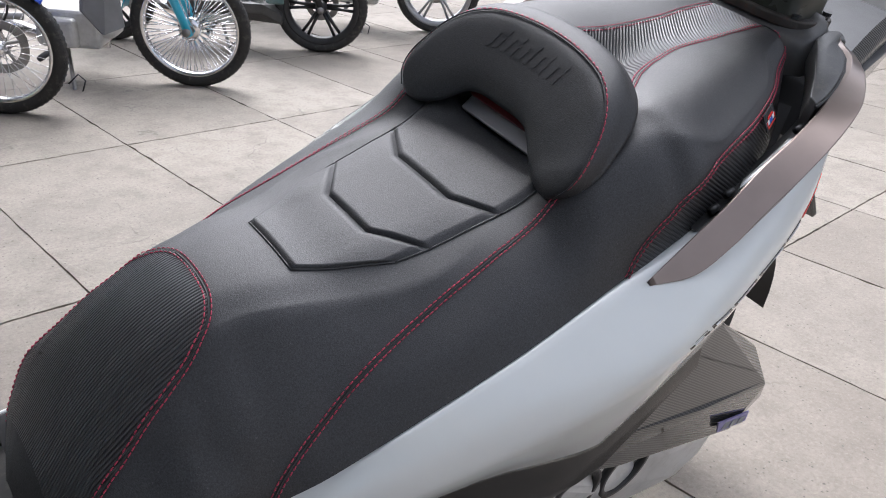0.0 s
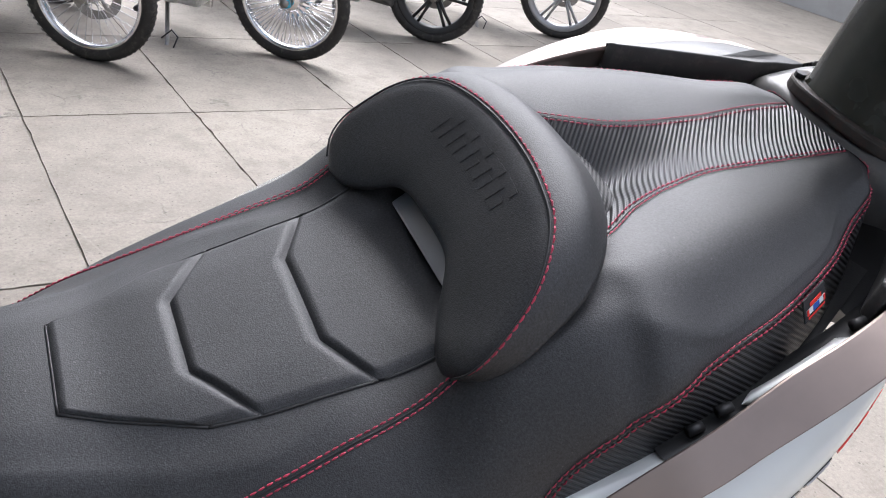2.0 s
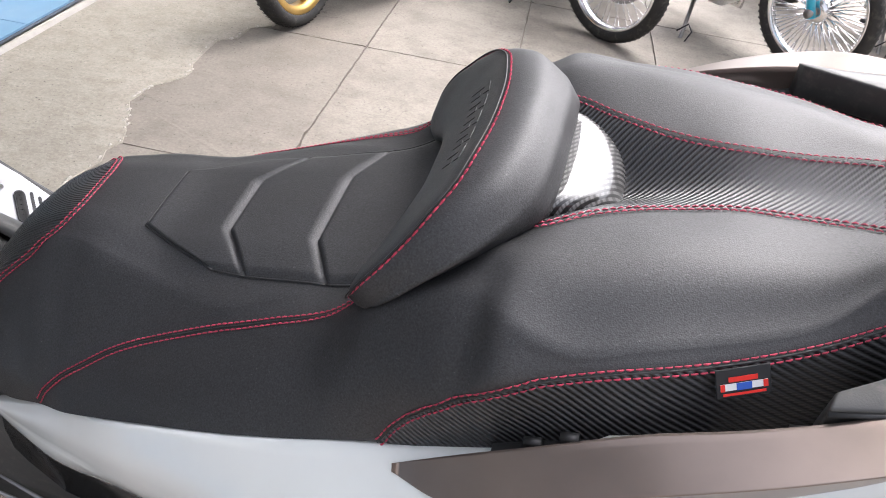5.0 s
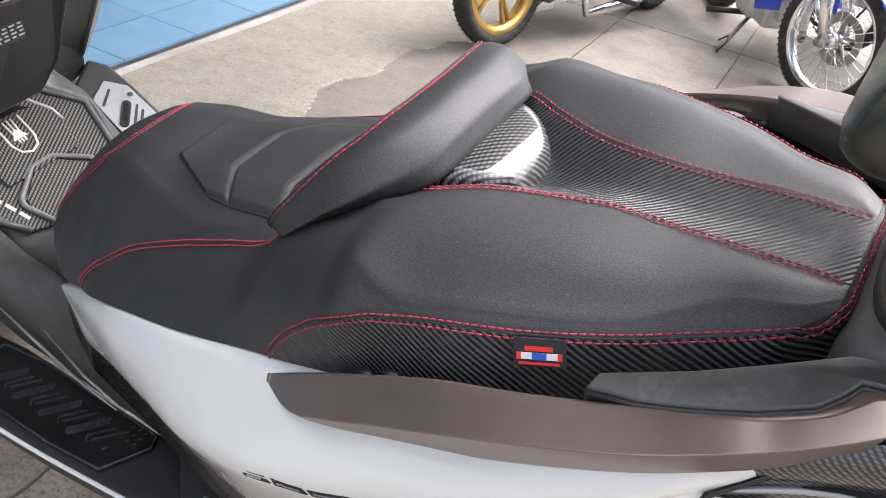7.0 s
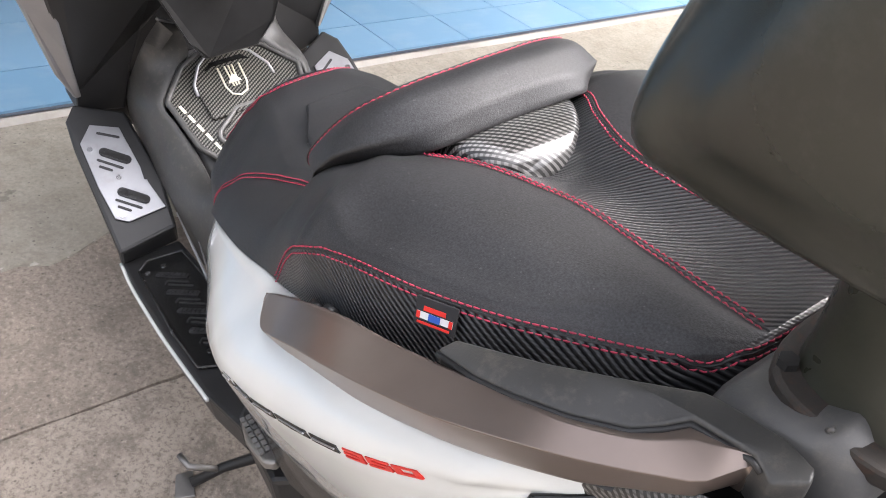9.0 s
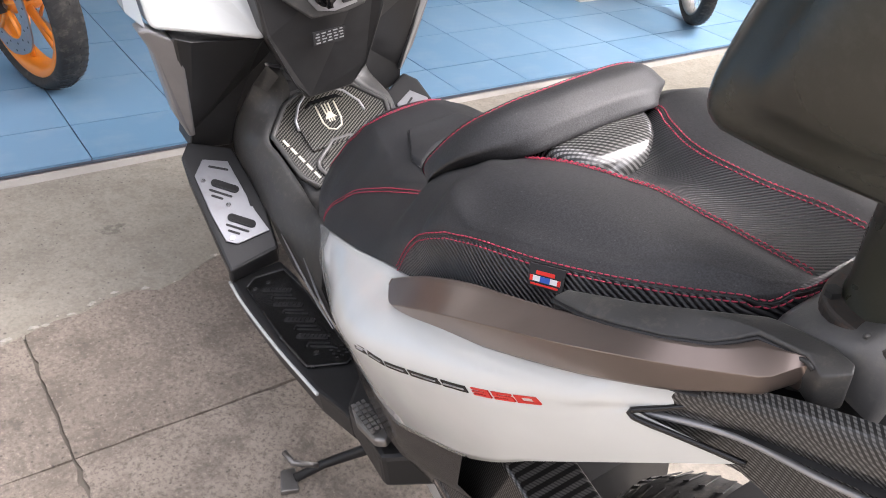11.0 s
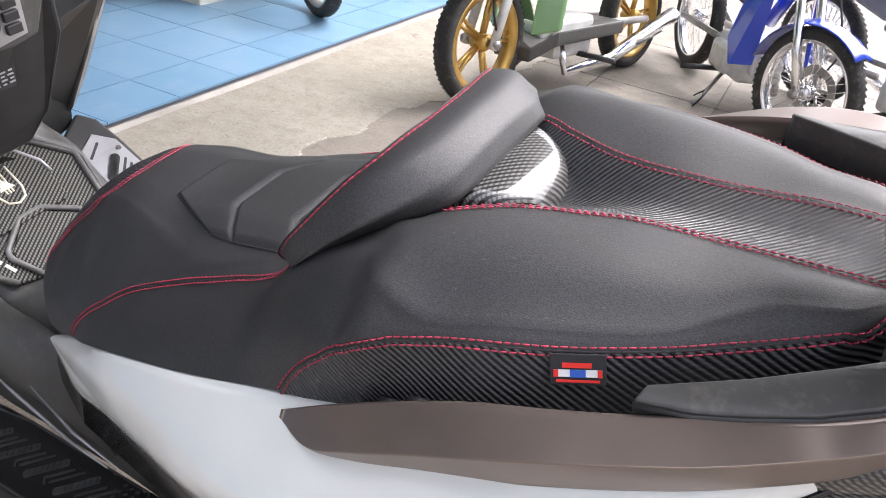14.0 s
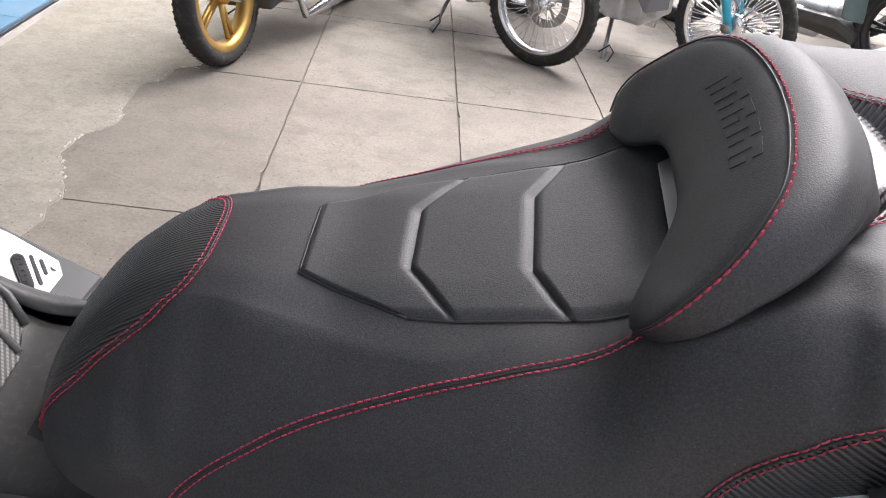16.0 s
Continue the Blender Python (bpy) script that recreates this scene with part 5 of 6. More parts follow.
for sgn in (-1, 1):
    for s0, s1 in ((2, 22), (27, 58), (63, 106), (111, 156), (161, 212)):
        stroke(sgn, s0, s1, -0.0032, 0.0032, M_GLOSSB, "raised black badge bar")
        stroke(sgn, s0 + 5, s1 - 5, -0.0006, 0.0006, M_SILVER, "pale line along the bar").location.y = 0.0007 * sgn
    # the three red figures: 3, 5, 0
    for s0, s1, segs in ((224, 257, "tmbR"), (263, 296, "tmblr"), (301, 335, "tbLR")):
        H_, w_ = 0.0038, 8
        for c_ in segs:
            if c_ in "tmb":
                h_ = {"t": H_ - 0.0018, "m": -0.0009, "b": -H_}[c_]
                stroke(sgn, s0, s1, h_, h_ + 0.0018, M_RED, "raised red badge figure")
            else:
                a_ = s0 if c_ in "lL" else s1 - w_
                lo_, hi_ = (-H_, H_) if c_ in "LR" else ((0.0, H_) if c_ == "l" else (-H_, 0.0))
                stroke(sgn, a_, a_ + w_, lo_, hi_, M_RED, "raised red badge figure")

# woven tag sewn to the seat band
M_TAGB = plain("black_woven_tag", (0.02, 0.02, 0.022), 0.8, var=0.3, scale=300)
ua, va = u_of_x(0.748), -4.15
o = seat_point(ua, va) + seat_normal(ua, va) * 0.003
n_ = seat_normal(ua, va)
ax = (seat_point(ua + 0.2, va) - seat_point(ua - 0.2, va)).normalized()
dn = -(n_.cross(ax)).normalized()
if dn.z > 0:
    dn = -dn
tagq = lambda u, w, h: tuple(o + ax * u + dn * w + n_ * h)
tg = slabpoly([tagq(-0.018, -0.004, 0), tagq(0.018, -0.004, 0), tagq(0.018, 0.016, 0.003), tagq(-0.018, 0.016, 0.003)], tuple(n_ * 0.0016), "brand_tag", M_TAGB, seat, "small black woven tag with red, white and blue bars", 0.0005)
M_TW, M_TBL, M_TR = plain("white_thread", (0.75, 0.75, 0.75), 0.8), plain("blue_thread", (0.03, 0.10, 0.45), 0.8), plain("red_woven", (0.7, 0.03, 0.02), 0.8)
hh = lambda w: 0.0018 + 0.003 * (w + 0.004) / 0.020
for u0, u1, w0, w1, mt_ in ((-0.010, 0.009, 0.0012, 0.0044, M_TR), (-0.0155, 0.0155, 0.0058, 0.0104, M_TW), (-0.005, 0.005, 0.0057, 0.0105, M_TBL), (-0.0155, -0.0125, 0.0057, 0.0105, M_TR), (0.0125, 0.0155, 0.0057, 0.0105, M_TR), (-0.014, 0.014, 0.0122, 0.0138, M_TR)):
    e_ = 0.0004 if mt_ is not M_TW else 0.0
    part("tag_bar", prism([tagq(u0, w0, hh(w0) + e_), tagq(u1, w0, hh(w0) + e_), tagq(u1, w1, hh(w1) + e_), tagq(u0, w1, hh(w1) + e_)], tuple(n_ * 0.0004)), mt_, tg, smooth=False)

# embossed bars on the backrest front, low relief in the same leather
_ro = int(np.argmin(np.linalg.norm(P_REST[30] - O_[30], axis=1)))


def rest_front(y, k, out):
    """A point of the backrest's front, k from its lower to its upper edge."""
    r_ = k * _ro
    a_, f_ = int(r_), r_ - int(r_)
    line = P_REST[:, a_] * (1 - f_) + P_REST[:, a_ + 1] * f_
    o_ = np.argsort(line[:, 1])
    q_ = [float(np.interp(y, line[o_, 1], line[o_, c_])) for c_ in (0, 2)]
    return Vector((q_[0], y, q_[1])) + Vector((-0.85, 0, 0.5)) * out


def relief(y0, y1, k0, k1, slant=0.004):
    """A low raised bar that follows the curved front."""
    ys, ks = np.linspace(y0, y1, 4), np.linspace(k0, k1, 5)
    top = [[rest_front(y + slant * (0.66 - k_) / 0.15, k_, 0.0005) for k_ in ks] for y in ys]
    P_ = [[rest_front(y + slant * (0.66 - k_) / 0.15, k_, -0.002) for k_ in ks] for y in (ys[0],)] + top + [[rest_front(y + slant * (0.66 - k_) / 0.15, k_, -0.002) for k_ in ks] for y in (ys[-1],)]
    P_ = [[tuple(r_[0] - Vector((-0.85, 0, 0.5)) * 0.002)] + [tuple(q_) for q_ in r_] + [tuple(r_[-1] - Vector((-0.85, 0, 0.5)) * 0.002)] for r_ in P_]
    return part("embossed_bar", grid_mesh(np.array(P_)), M_LEATHER, backrest, smooth=False)


for k in range(5):
    yc = 0.049 - 0.0232 * k
    relief(yc + 0.0025, yc + 0.0085, 0.55, 0.80)
    relief(yc - 0.0085, yc + 0.0025, 0.725, 0.80)
    relief(yc - 0.0085, yc - 0.0025, 0.55, 0.675)

M_CARBON_TAIL = carbon_gloss("carbon_lacquer_tail", 0.0034, 0.006, 0.13, (0, 60, 0), (1, 0.99, 0.97), 0.8)

# ---- tail: carrier, post and passenger back pad ----
CAR = []
for x, w, z, dr in ((0.913, 0.085, 0.934, 0.03), (0.917, 0.099, 0.949, 0.04), (0.925, 0.106, 0.9565, 0.048), (0.950, 0.105, 0.963, 0.052), (0.973, 0.098, 0.9735, 0.052), (0.980, 0.0935, 0.9778, 0.052), (0.9835, 0.0925, 0.9772, 0.052), (1.000, 0.091, 0.965, 0.045), (1.004, 0.089, 0.960, 0.042), (1.006, 0.087, 0.935, 0.02)):
    CAR.append(catmull([(x, -w - 0.004, z - dr), (x, -w, z - 0.016), (x, -w + 0.012, z - 0.002), (x, -w * 0.5, z), (x, 0, z), (x, w * 0.5, z), (x, w - 0.012, z - 0.002), (x, w, z - 0.016), (x, w + 0.004, z - dr)], 25))
carrier = part("rear_carrier", grid_mesh(np.array(CAR)), M_CARRIER, scooter, "dark grey plastic rear carrier")
for sgn in (-1, 1):
    part("bracket_screw", tube([(0.977, 0.0865 * sgn, 0.974), (0.979, 0.0870 * sgn, 0.9785)], 0.0016, 8), M_CARRIER, carrier)
se = lambda a_, k_: math.copysign(abs(a_) ** k_, a_)
el = lambda rx, ry, z, n=40, cx=0.976: [(cx + rx * se(math.cos(2 * math.pi * k / n), 0.6), ry * se(math.sin(2 * math.pi * k / n), 0.6), z) for k in range(n)]
fl = part("post_flange", prism(el(0.058, 0.084, 0.956), (0, 0, 0.014)), plain("rusty_black_steel", (0.06, 0.053, 0.047), 0.6, 0.3, var=0.4, scale=60, bumps=0.3, dirt=0.5, dirtcol=(0.16, 0.07, 0.04)), carrier, "worn steel post flange", smooth=False)
bevel(fl, 0.003)
for x, y in ((0.936, -0.066), (0.936, 0.066), (1.018, -0.066), (1.018, 0.066)):
    part("bolt", prism([(x + 0.006 * math.cos(k), y + 0.006 * math.sin(k), 0.970) for k in np.linspace(0, 5.2, 6)], (0, 0, 0.005)), M_BLACK, carrier, smooth=False)
post = np.array([el(0.049 * r_, 0.068 * r_, 0.968 + 0.16 * t_, cx=0.977 + 0.02 * t_ * t_ - 0.006 * t_) for t_, r_ in ((0, 1.04), (0.04, 1.0), (0.3, 0.985), (0.7, 1.0), (1, 1.06))])
part("post", grid_mesh(post, False, True), M_OLIVE, scooter, "thick black backrest post")
side = catmull([(0.876, 1.0985), (0.866, 1.103), (0.861, 1.113), (0.866, 1.140), (0.888, 1.195), (0.92, 1.265), (0.952, 1.315), (0.99, 1.332), (1.035, 1.318), (1.066, 1.275), (1.085, 1.21), (1.085, 1.16), (1.068, 1.128), (1.04, 1.115), (0.975, 1.106), (0.92, 1.100), (0.876, 1.0985)], 97)[:-1]
cen = np.array((0.985, 1.205))
BP = []
rim_ = ((0.15, 0.1690), (0.35, 0.1685), (0.50, 0.1668), (0.58, 0.1650), (0.63, 0.1625), (0.68, 0.1595), (0.76, 0.1570), (0.84, 0.1545), (0.90, 0.1505), (0.95, 0.1440), (0.98, 0.136), (1.0, 0.120))
rows_ = [(s_, -y, s_) for s_, y in rim_] + [(1.0, y, 1.0) for y in np.linspace(-0.10, 0.10, 9)] + [(s_, y, s_) for s_, y in rim_[::-1]]
for s_, y, _ in rows_:
    off = 0.05 * max(0.0, 0.80 - s_)
    BP.append([(cen[0] + off + (q[0] - cen[0]) * s_, y, cen[1] + 0.4 * off + (q[1] - cen[1]) * s_) for q in side])
bm = grid_mesh(np.array(BP), False, True)
bmesh.ops.holes_fill(bm, edges=[e for e in bm.edges if e.is_boundary])
part("back_pad", bm, M_OLIVE, scooter, "worn black vinyl passenger back pad")

# tail fairing under the rails
for sgn in (-1, 1):
    P = np.array([[(0.870, 0.172 * sgn, 0.896), (0.868, 0.186 * sgn, 0.880), (0.875, 0.186 * sgn, 0.862), (0.89, 0.178 * sgn, 0.835)], [(0.93, 0.148 * sgn, 0.922), (0.93, 0.160 * sgn, 0.905), (0.945, 0.150 * sgn, 0.880), (0.95, 0.145 * sgn, 0.845)], [(1.00, 0.128 * sgn, 0.950), (1.00, 0.142 * sgn, 0.930), (1.02, 0.135 * sgn, 0.895), (1.02, 0.12 * sgn, 0.81)], [(1.12, 0.105 * sgn, 0.985), (1.12, 0.118 * sgn, 0.965), (1.13, 0.11 * sgn, 0.92), (1.13, 0.09 * sgn, 0.83)], [(1.28, 0.08 * sgn, 1.00), (1.28, 0.09 * sgn, 0.98), (1.28, 0.08 * sgn, 0.93), (1.28, 0.06 * sgn, 0.85)]])
    P = np.stack([catmull(P[:, c_], 24) for c_ in range(4)], 1)
    P = np.stack([catmull(r_, 13) for r_ in P])
    part("tail_fairing", grid_mesh(P), M_CARBON_TAIL, scooter, "carbon-look tail fairing")
    part("tail_strip", tube(catmull([(0.874, 0.1885 * sgn, 0.868), (0.945, 0.153 * sgn, 0.886), (1.02, 0.138 * sgn, 0.902), (1.13, 0.113 * sgn, 0.928)], 30), 0.003, 6), M_SILVER, scooter, "slim grey tail strip")
part("tail_cover", grid_mesh(np.array([[(x, y, z - 0.25 * y * y) for y in np.linspace(-w, w, 9)] for x, w, z in ((0.86, 0.17, 0.86), (0.95, 0.155, 0.90), (1.05, 0.14, 0.93), (1.2, 0.11, 0.95), (1.3, 0.05, 0.95))])), M_BLACK, scooter, "black plastic tail cover")
part("seat_base", grid_mesh(np.array([[(x, y, z) for y in np.linspace(-w, w, 7)] for x, w, z in ((-0.02, 0.09, 0.53), (0.15, 0.16, 0.57), (0.4, 0.2, 0.70), (0.6, 0.205, 0.79), (0.8, 0.175, 0.85), (0.92, 0.12, 0.88))])), M_BLACK, scooter, "black seat base")

# engine side: air box cover, drive cover, rear wheel, mudguard
def airbox():
    """Air box cover: an upper and a lower face that meet in a ridge, with a shallow wall behind."""
    sil = [(0.58, -0.190, 0.625), (0.70, -0.196, 0.612), (0.862, -0.198, 0.574), (1.012, -0.202, 0.475), (1.030, -0.240, 0.417), (1.066, -0.232, 0.368), (1.000, -0.234, 0.314), (0.66, -0.230, 0.410), (0.56, -0.226, 0.450), (0.56, -0.238, 0.512)]
    bm = bmesh.new()
    a = [bm.verts.new(q) for q in sil]
    r = bm.verts.new((0.82, -0.245, 0.457))
    bk = [bm.verts.new((x, y + 0.075, z)) for x, y, z in sil]
    bm.faces.new((a[0], a[1], a[2], a[3], a[4], r, a[9]))
    bm.faces.new((a[9], r, a[4], a[5], a[6], a[7], a[8]))
    for i in range(len(a)):
        j = (i + 1) % len(a)
        bm.faces.new((a[i], bk[i], bk[j], a[j]))
    bm.faces.new(bk)
    return bm


M_CARBON_BOX = carbon_gloss("carbon_lacquer_airbox", 0.0034, 0.004, 0.06, (0, 60, 0), (1, 0.99, 0.97), 1.0)
air = part("airbox_cover", airbox(), M_CARBON_BOX, scooter, "glossy carbon-look air box cover", smooth=False)
bevel(air, 0.005, 3, 12)
slabpoly([(0.930, -0.2385, 0.353), (1.040, -0.2350, 0.322), (1.022, -0.2380, 0.356), (0.908, -0.2410, 0.387)], (0, -0.0025, 0), "cover_label", plain("violet_label", (0.22, 0.2, 0.42), 0.5), air, "small violet label with pale bars", 0)
for k in range(3):
    part("label_bar", box(0.948 + 0.027 * k, -0.2415, 0.3615 - 0.0078 * k, 0.019, 0.002, 0.014, Matrix.Rotation(radians(17), 3, "Y")), M_PRINT, air, smooth=False)
DRV = [(0.46, -0.205, 0.40), (0.57, -0.215, 0.43), (0.68, -0.212, 0.36), (0.85, -0.205, 0.32), (1.06, -0.20, 0.27), (1.07, -0.195, 0.18), (1.00, -0.19, 0.13), (0.60, -0.20, 0.22), (0.46, -0.20, 0.30)]
drv = part("drive_cover", prism(DRV, (0, 0.10, 0)), M_ALU, scooter, "silver cast drive cover", smooth=False)
bevel(drv, 0.03, 4)
for x, z in ((0.62, 0.35), (0.74, 0.34)):
    part("cover_ring", lathe([(0.045, 0), (0.055, 0), (0.055, 0.01), (0.045, 0.01)], 28), M_BLACK, drv).matrix_basis = pose(x, -0.213, z)
# ---- wheels ----
def tyre_bm(R, w, n=56):
    prof = [(R - 0.055, -w * 0.36), (R - 0.03, -w * 0.5), (R - 0.012, -w * 0.42), (R - 0.002, -w * 0.2), (R, 0), (R - 0.002, w * 0.2), (R - 0.012, w * 0.42), (R - 0.03, w * 0.5), (R - 0.055, w * 0.36), (R - 0.06, 0)]
    return lathe(prof, n)


def tread_bm(R, w, n=64):
    """Slanted tread blocks on both shoulders."""
    out = []
    for k in range(n):
        for s in (-1, 1):
            b_ = box(0, s * w * 0.24, R - 0.0022, 0.0085, w * 0.36, 0.0016, Matrix.Rotation(radians(28 * s), 3, "Z") @ Matrix.Rotation(radians(-16 * s), 3, "X"))
            bmesh.ops.rotate(b_, verts=b_.verts, matrix=Matrix.Rotation(2 * math.pi * (k + 0.5 * (s > 0)) / n, 3, "Y"))
            out.append(b_)
    return join(*out)


def add_wheel(owner, name, at, R, w, kind, metal, steer=0.0, spokes=36, disc=0.0, label="", hub=0.035):
    """A wheel under its vehicle: tyre, rim, spokes, hub and brake disc."""
    wh = part(name, tyre_bm(R, w), M_RUBBER, owner, label or "black rubber tyre on its wheel")
    wh.matrix_basis = Matrix.Translation(at) @ Matrix.Rotation(steer, 4, "Z")
    part("tread", tread_bm(R, w), M_RUBBER, wh, smooth=False)
    rr = R - 0.052
    dp = 0.030 if kind == "alloy" else 0.014
    part("rim", lathe([(rr, -w * 0.34), (rr + 0.006, -w * 0.38), (rr - 0.004, -w * 0.40), (rr - dp, -w * 0.30), (rr - dp - 0.002, 0), (rr - dp, w * 0.30), (rr - 0.004, w * 0.40), (rr + 0.006, w * 0.38), (rr, w * 0.34)], 56), metal, wh)
    part("hub", lathe([(0.006, -w * 0.55), (hub * 0.6, -w * 0.55), (hub, -w * 0.35), (hub, w * 0.35), (hub * 0.6, w * 0.55), (0.006, w * 0.55)], 24), metal if kind == "alloy" else M_CHROME, wh)
    if kind == "spoke":
        for k in range(spokes):
            a = 2 * math.pi * k / spokes
            s = 1 if k % 2 else -1
            a2 = a + (0.35 if k % 4 < 2 else -0.35) * (1 if spokes < 50 else 0.25)
            part("spoke", tube([(hub * math.cos(a2), s * w * 0.3, hub * math.sin(a2)), ((rr - 0.012) * math.cos(a), s * w * 0.06, (rr - 0.012) * math.sin(a))], 0.0016 if spokes < 50 else 0.0028, 5), M_CHROME, wh)
    else:
        for k in range(spokes):
            a = 2 * math.pi * k / spokes
            for da in (-0.10, 0.10):
                c0, c1 = (math.cos(a + da * 1.6), math.sin(a + da * 1.6)), (math.cos(a + da), math.sin(a + da))
                part("spoke", tube([(hub * 0.8 * c0[0], 0, hub * 0.8 * c0[1]), ((hub + rr) / 2 * c1[0], 0.004, (hub + rr) / 2 * c1[1]), ((rr - 0.010) * c1[0], 0, (rr - 0.010) * c1[1])], [0.013, 0.009, 0.011], 6), metal, wh)
    if disc:
        m_ = M_PLATE if disc > 0.14 else M_STEEL
        for sd in ((-1, 1) if disc > 0.14 else (-1,)):
            nd = 120
            P_ = np.zeros((nd, 4, 3))
            for k in range(nd):
                a = 2 * math.pi * k / nd
                ro = disc * (1 + 0.022 * math.copysign(abs(math.cos(5 * a)) ** 0.6, math.cos(5 * a)))
                for q, (r_, o_) in enumerate(((disc * 0.66, 0.62), (ro, 0.62), (ro, 0.62 + 0.05), (disc * 0.66, 0.62 + 0.05))):
                    P_[k, q] = (r_ * math.cos(a), sd * w * o_, r_ * math.sin(a))
            dk = part("brake_disc", grid_mesh(P_, True, True), m_, wh, "drilled steel brake disc", smooth=False)
            hole = prism([(0.0042 * math.cos(6.283 * q / 6), 0, 0.0042 * math.sin(6.283 * q / 6)) for q in range(6)], (0, 0.0006, 0))
            me_ = bpy.data.meshes.new("drill_hole")
            hole.to_mesh(me_)
            hole.free()
            me_.materials.append(M_BLACK)
            for k in range(30):
                a = 2 * math.pi * k / 30
                r_ = disc * (0.75 if k % 2 else 0.90)
                h_ = new("drill_hole", me_)
                h_.parent = dk
                h_.location = (r_ * math.cos(a), sd * w * (0.67 if sd > 0 else 0.672) - (0.0 if sd > 0 else 0.0005), r_ * math.sin(a))
            for k in range(5):
                a = 2 * math.pi * k / 5
                part("disc_arm", tube([(hub * 0.7 * math.cos(a), sd * w * 0.6, hub * 0.7 * math.sin(a)), (disc * 0.68 * math.cos(a + 0.3), sd * w * 0.62, disc * 0.68 * math.sin(a + 0.3))], 0.007, 6), M_ORANGE if disc > 0.14 else m_, wh)
    return wh


add_wheel(scooter, "rear_wheel", (0.98, 0, 0.29), 0.29, 0.13, "alloy", M_BLACK, 0, 5)
add_wheel(scooter, "front_wheel", (-0.56, 0, 0.30), 0.30, 0.11, "alloy", M_BLACK, 0, 5)
part("mudguard", grid_mesh(np.array([[(0.98 + 0.34 * math.cos(a), y, 0.29 + 0.34 * math.sin(a)) for y in (-0.08, -0.07, 0.07, 0.08)] for a in np.linspace(0.2, 1.9, 14)])), M_BLACK, scooter, "black rear mudguard")
pl = slabpoly([(1.20, -0.07, 0.70), (1.20, 0.10, 0.70), (1.345, 0.10, 0.56), (1.345, -0.07, 0.56)], (0.012, 0, 0.008), "plate_holder", M_BLACK, scooter, "black number plate holder with a plain plate", 0.004)
part("holder_arm", tube([(1.10, 0.02, 0.84), (1.18, 0.02, 0.72), (1.26, 0.02, 0.64)], [0.05, 0.045, 0.04], 8), M_BLACK, scooter)
bevel(part("front_body", prism([(-0.50, -0.24, 0.45), (-0.50, -0.28, 0.80), (-0.58, -0.16, 1.0), (-0.85, -0.06, 0.75), (-0.70, -0.14, 0.55)], (0, 0.5, 0)), M_WHITE, scooter, "white front fairing", smooth=False), 0.04, 4)
# passenger peg and side stand
peg = slabpoly([(0.392, -0.262, 0.442), (0.405, -0.236, 0.440), (0.488, -0.238, 0.462), (0.500, -0.256, 0.466), (0.487, -0.268, 0.462), (0.435, -0.272, 0.450)], (0, 0, -0.018), "passenger_peg", M_STEEL, scooter, "folded silver passenger peg with a ribbed pad", 0.005, 3)
for k in range(7):
    for r_ in range(3):
        c_ = Vector((0.404 + 0.0115 * k, -0.262 + 0.008 * r_ - 0.0003 * k, 0.4455 + 0.0029 * k))
        part("pad_knob", box(c_.x, c_.y, c_.z, 0.0075, 0.0055, 0.004), M_STEEL, peg, smooth=False)
bevel(part("peg_bracket", prism([(0.28, -0.18, 0.415), (0.37, -0.262, 0.415), (0.50, -0.268, 0.435), (0.55, -0.19, 0.44)], (0, 0, -0.07)), M_BLACK, scooter, "black peg bracket", smooth=False), 0.008)
BI = BIKE.inverted()
foot = BI @ Vector((0.195, -0.345, 0.012))
st = part("side_stand", tube([(0.34, -0.12, 0.27), tuple(Vector((0.28, -0.20, 0.17))), tuple(BI @ Vector((0.20, -0.29, 0.03))), tuple(foot)], [0.012, 0.011, 0.009, 0.009], 8), M_BLACK, scooter, "black side stand, folded out")
bevel(part("stand_foot", prism([tuple(BI @ Vector(q)) for q in ((0.165, -0.362, 0.001), (0.168, -0.333, 0.001), (0.222, -0.347, 0.001), (0.213, -0.380, 0.001))], tuple(BI.to_3x3() @ Vector((0, 0, 0.010)))), M_STEEL, st, "worn steel stand foot", smooth=False), 0.002)
part("stand_lever", tube([tuple(BI @ Vector(q)) for q in ((0.20, -0.30, 0.03), (0.185, -0.345, 0.045), (0.158, -0.352, 0.05))], 0.006, 8), M_STEEL, st, "steel stand lever")
part("engine_block", join(box(0.50, 0, 0.32, 0.36, 0.22, 0.20), box(0.40, 0, 0.25, 0.20, 0.26, 0.14)), M_BLACK, scooter, "dark engine block", smooth=False)


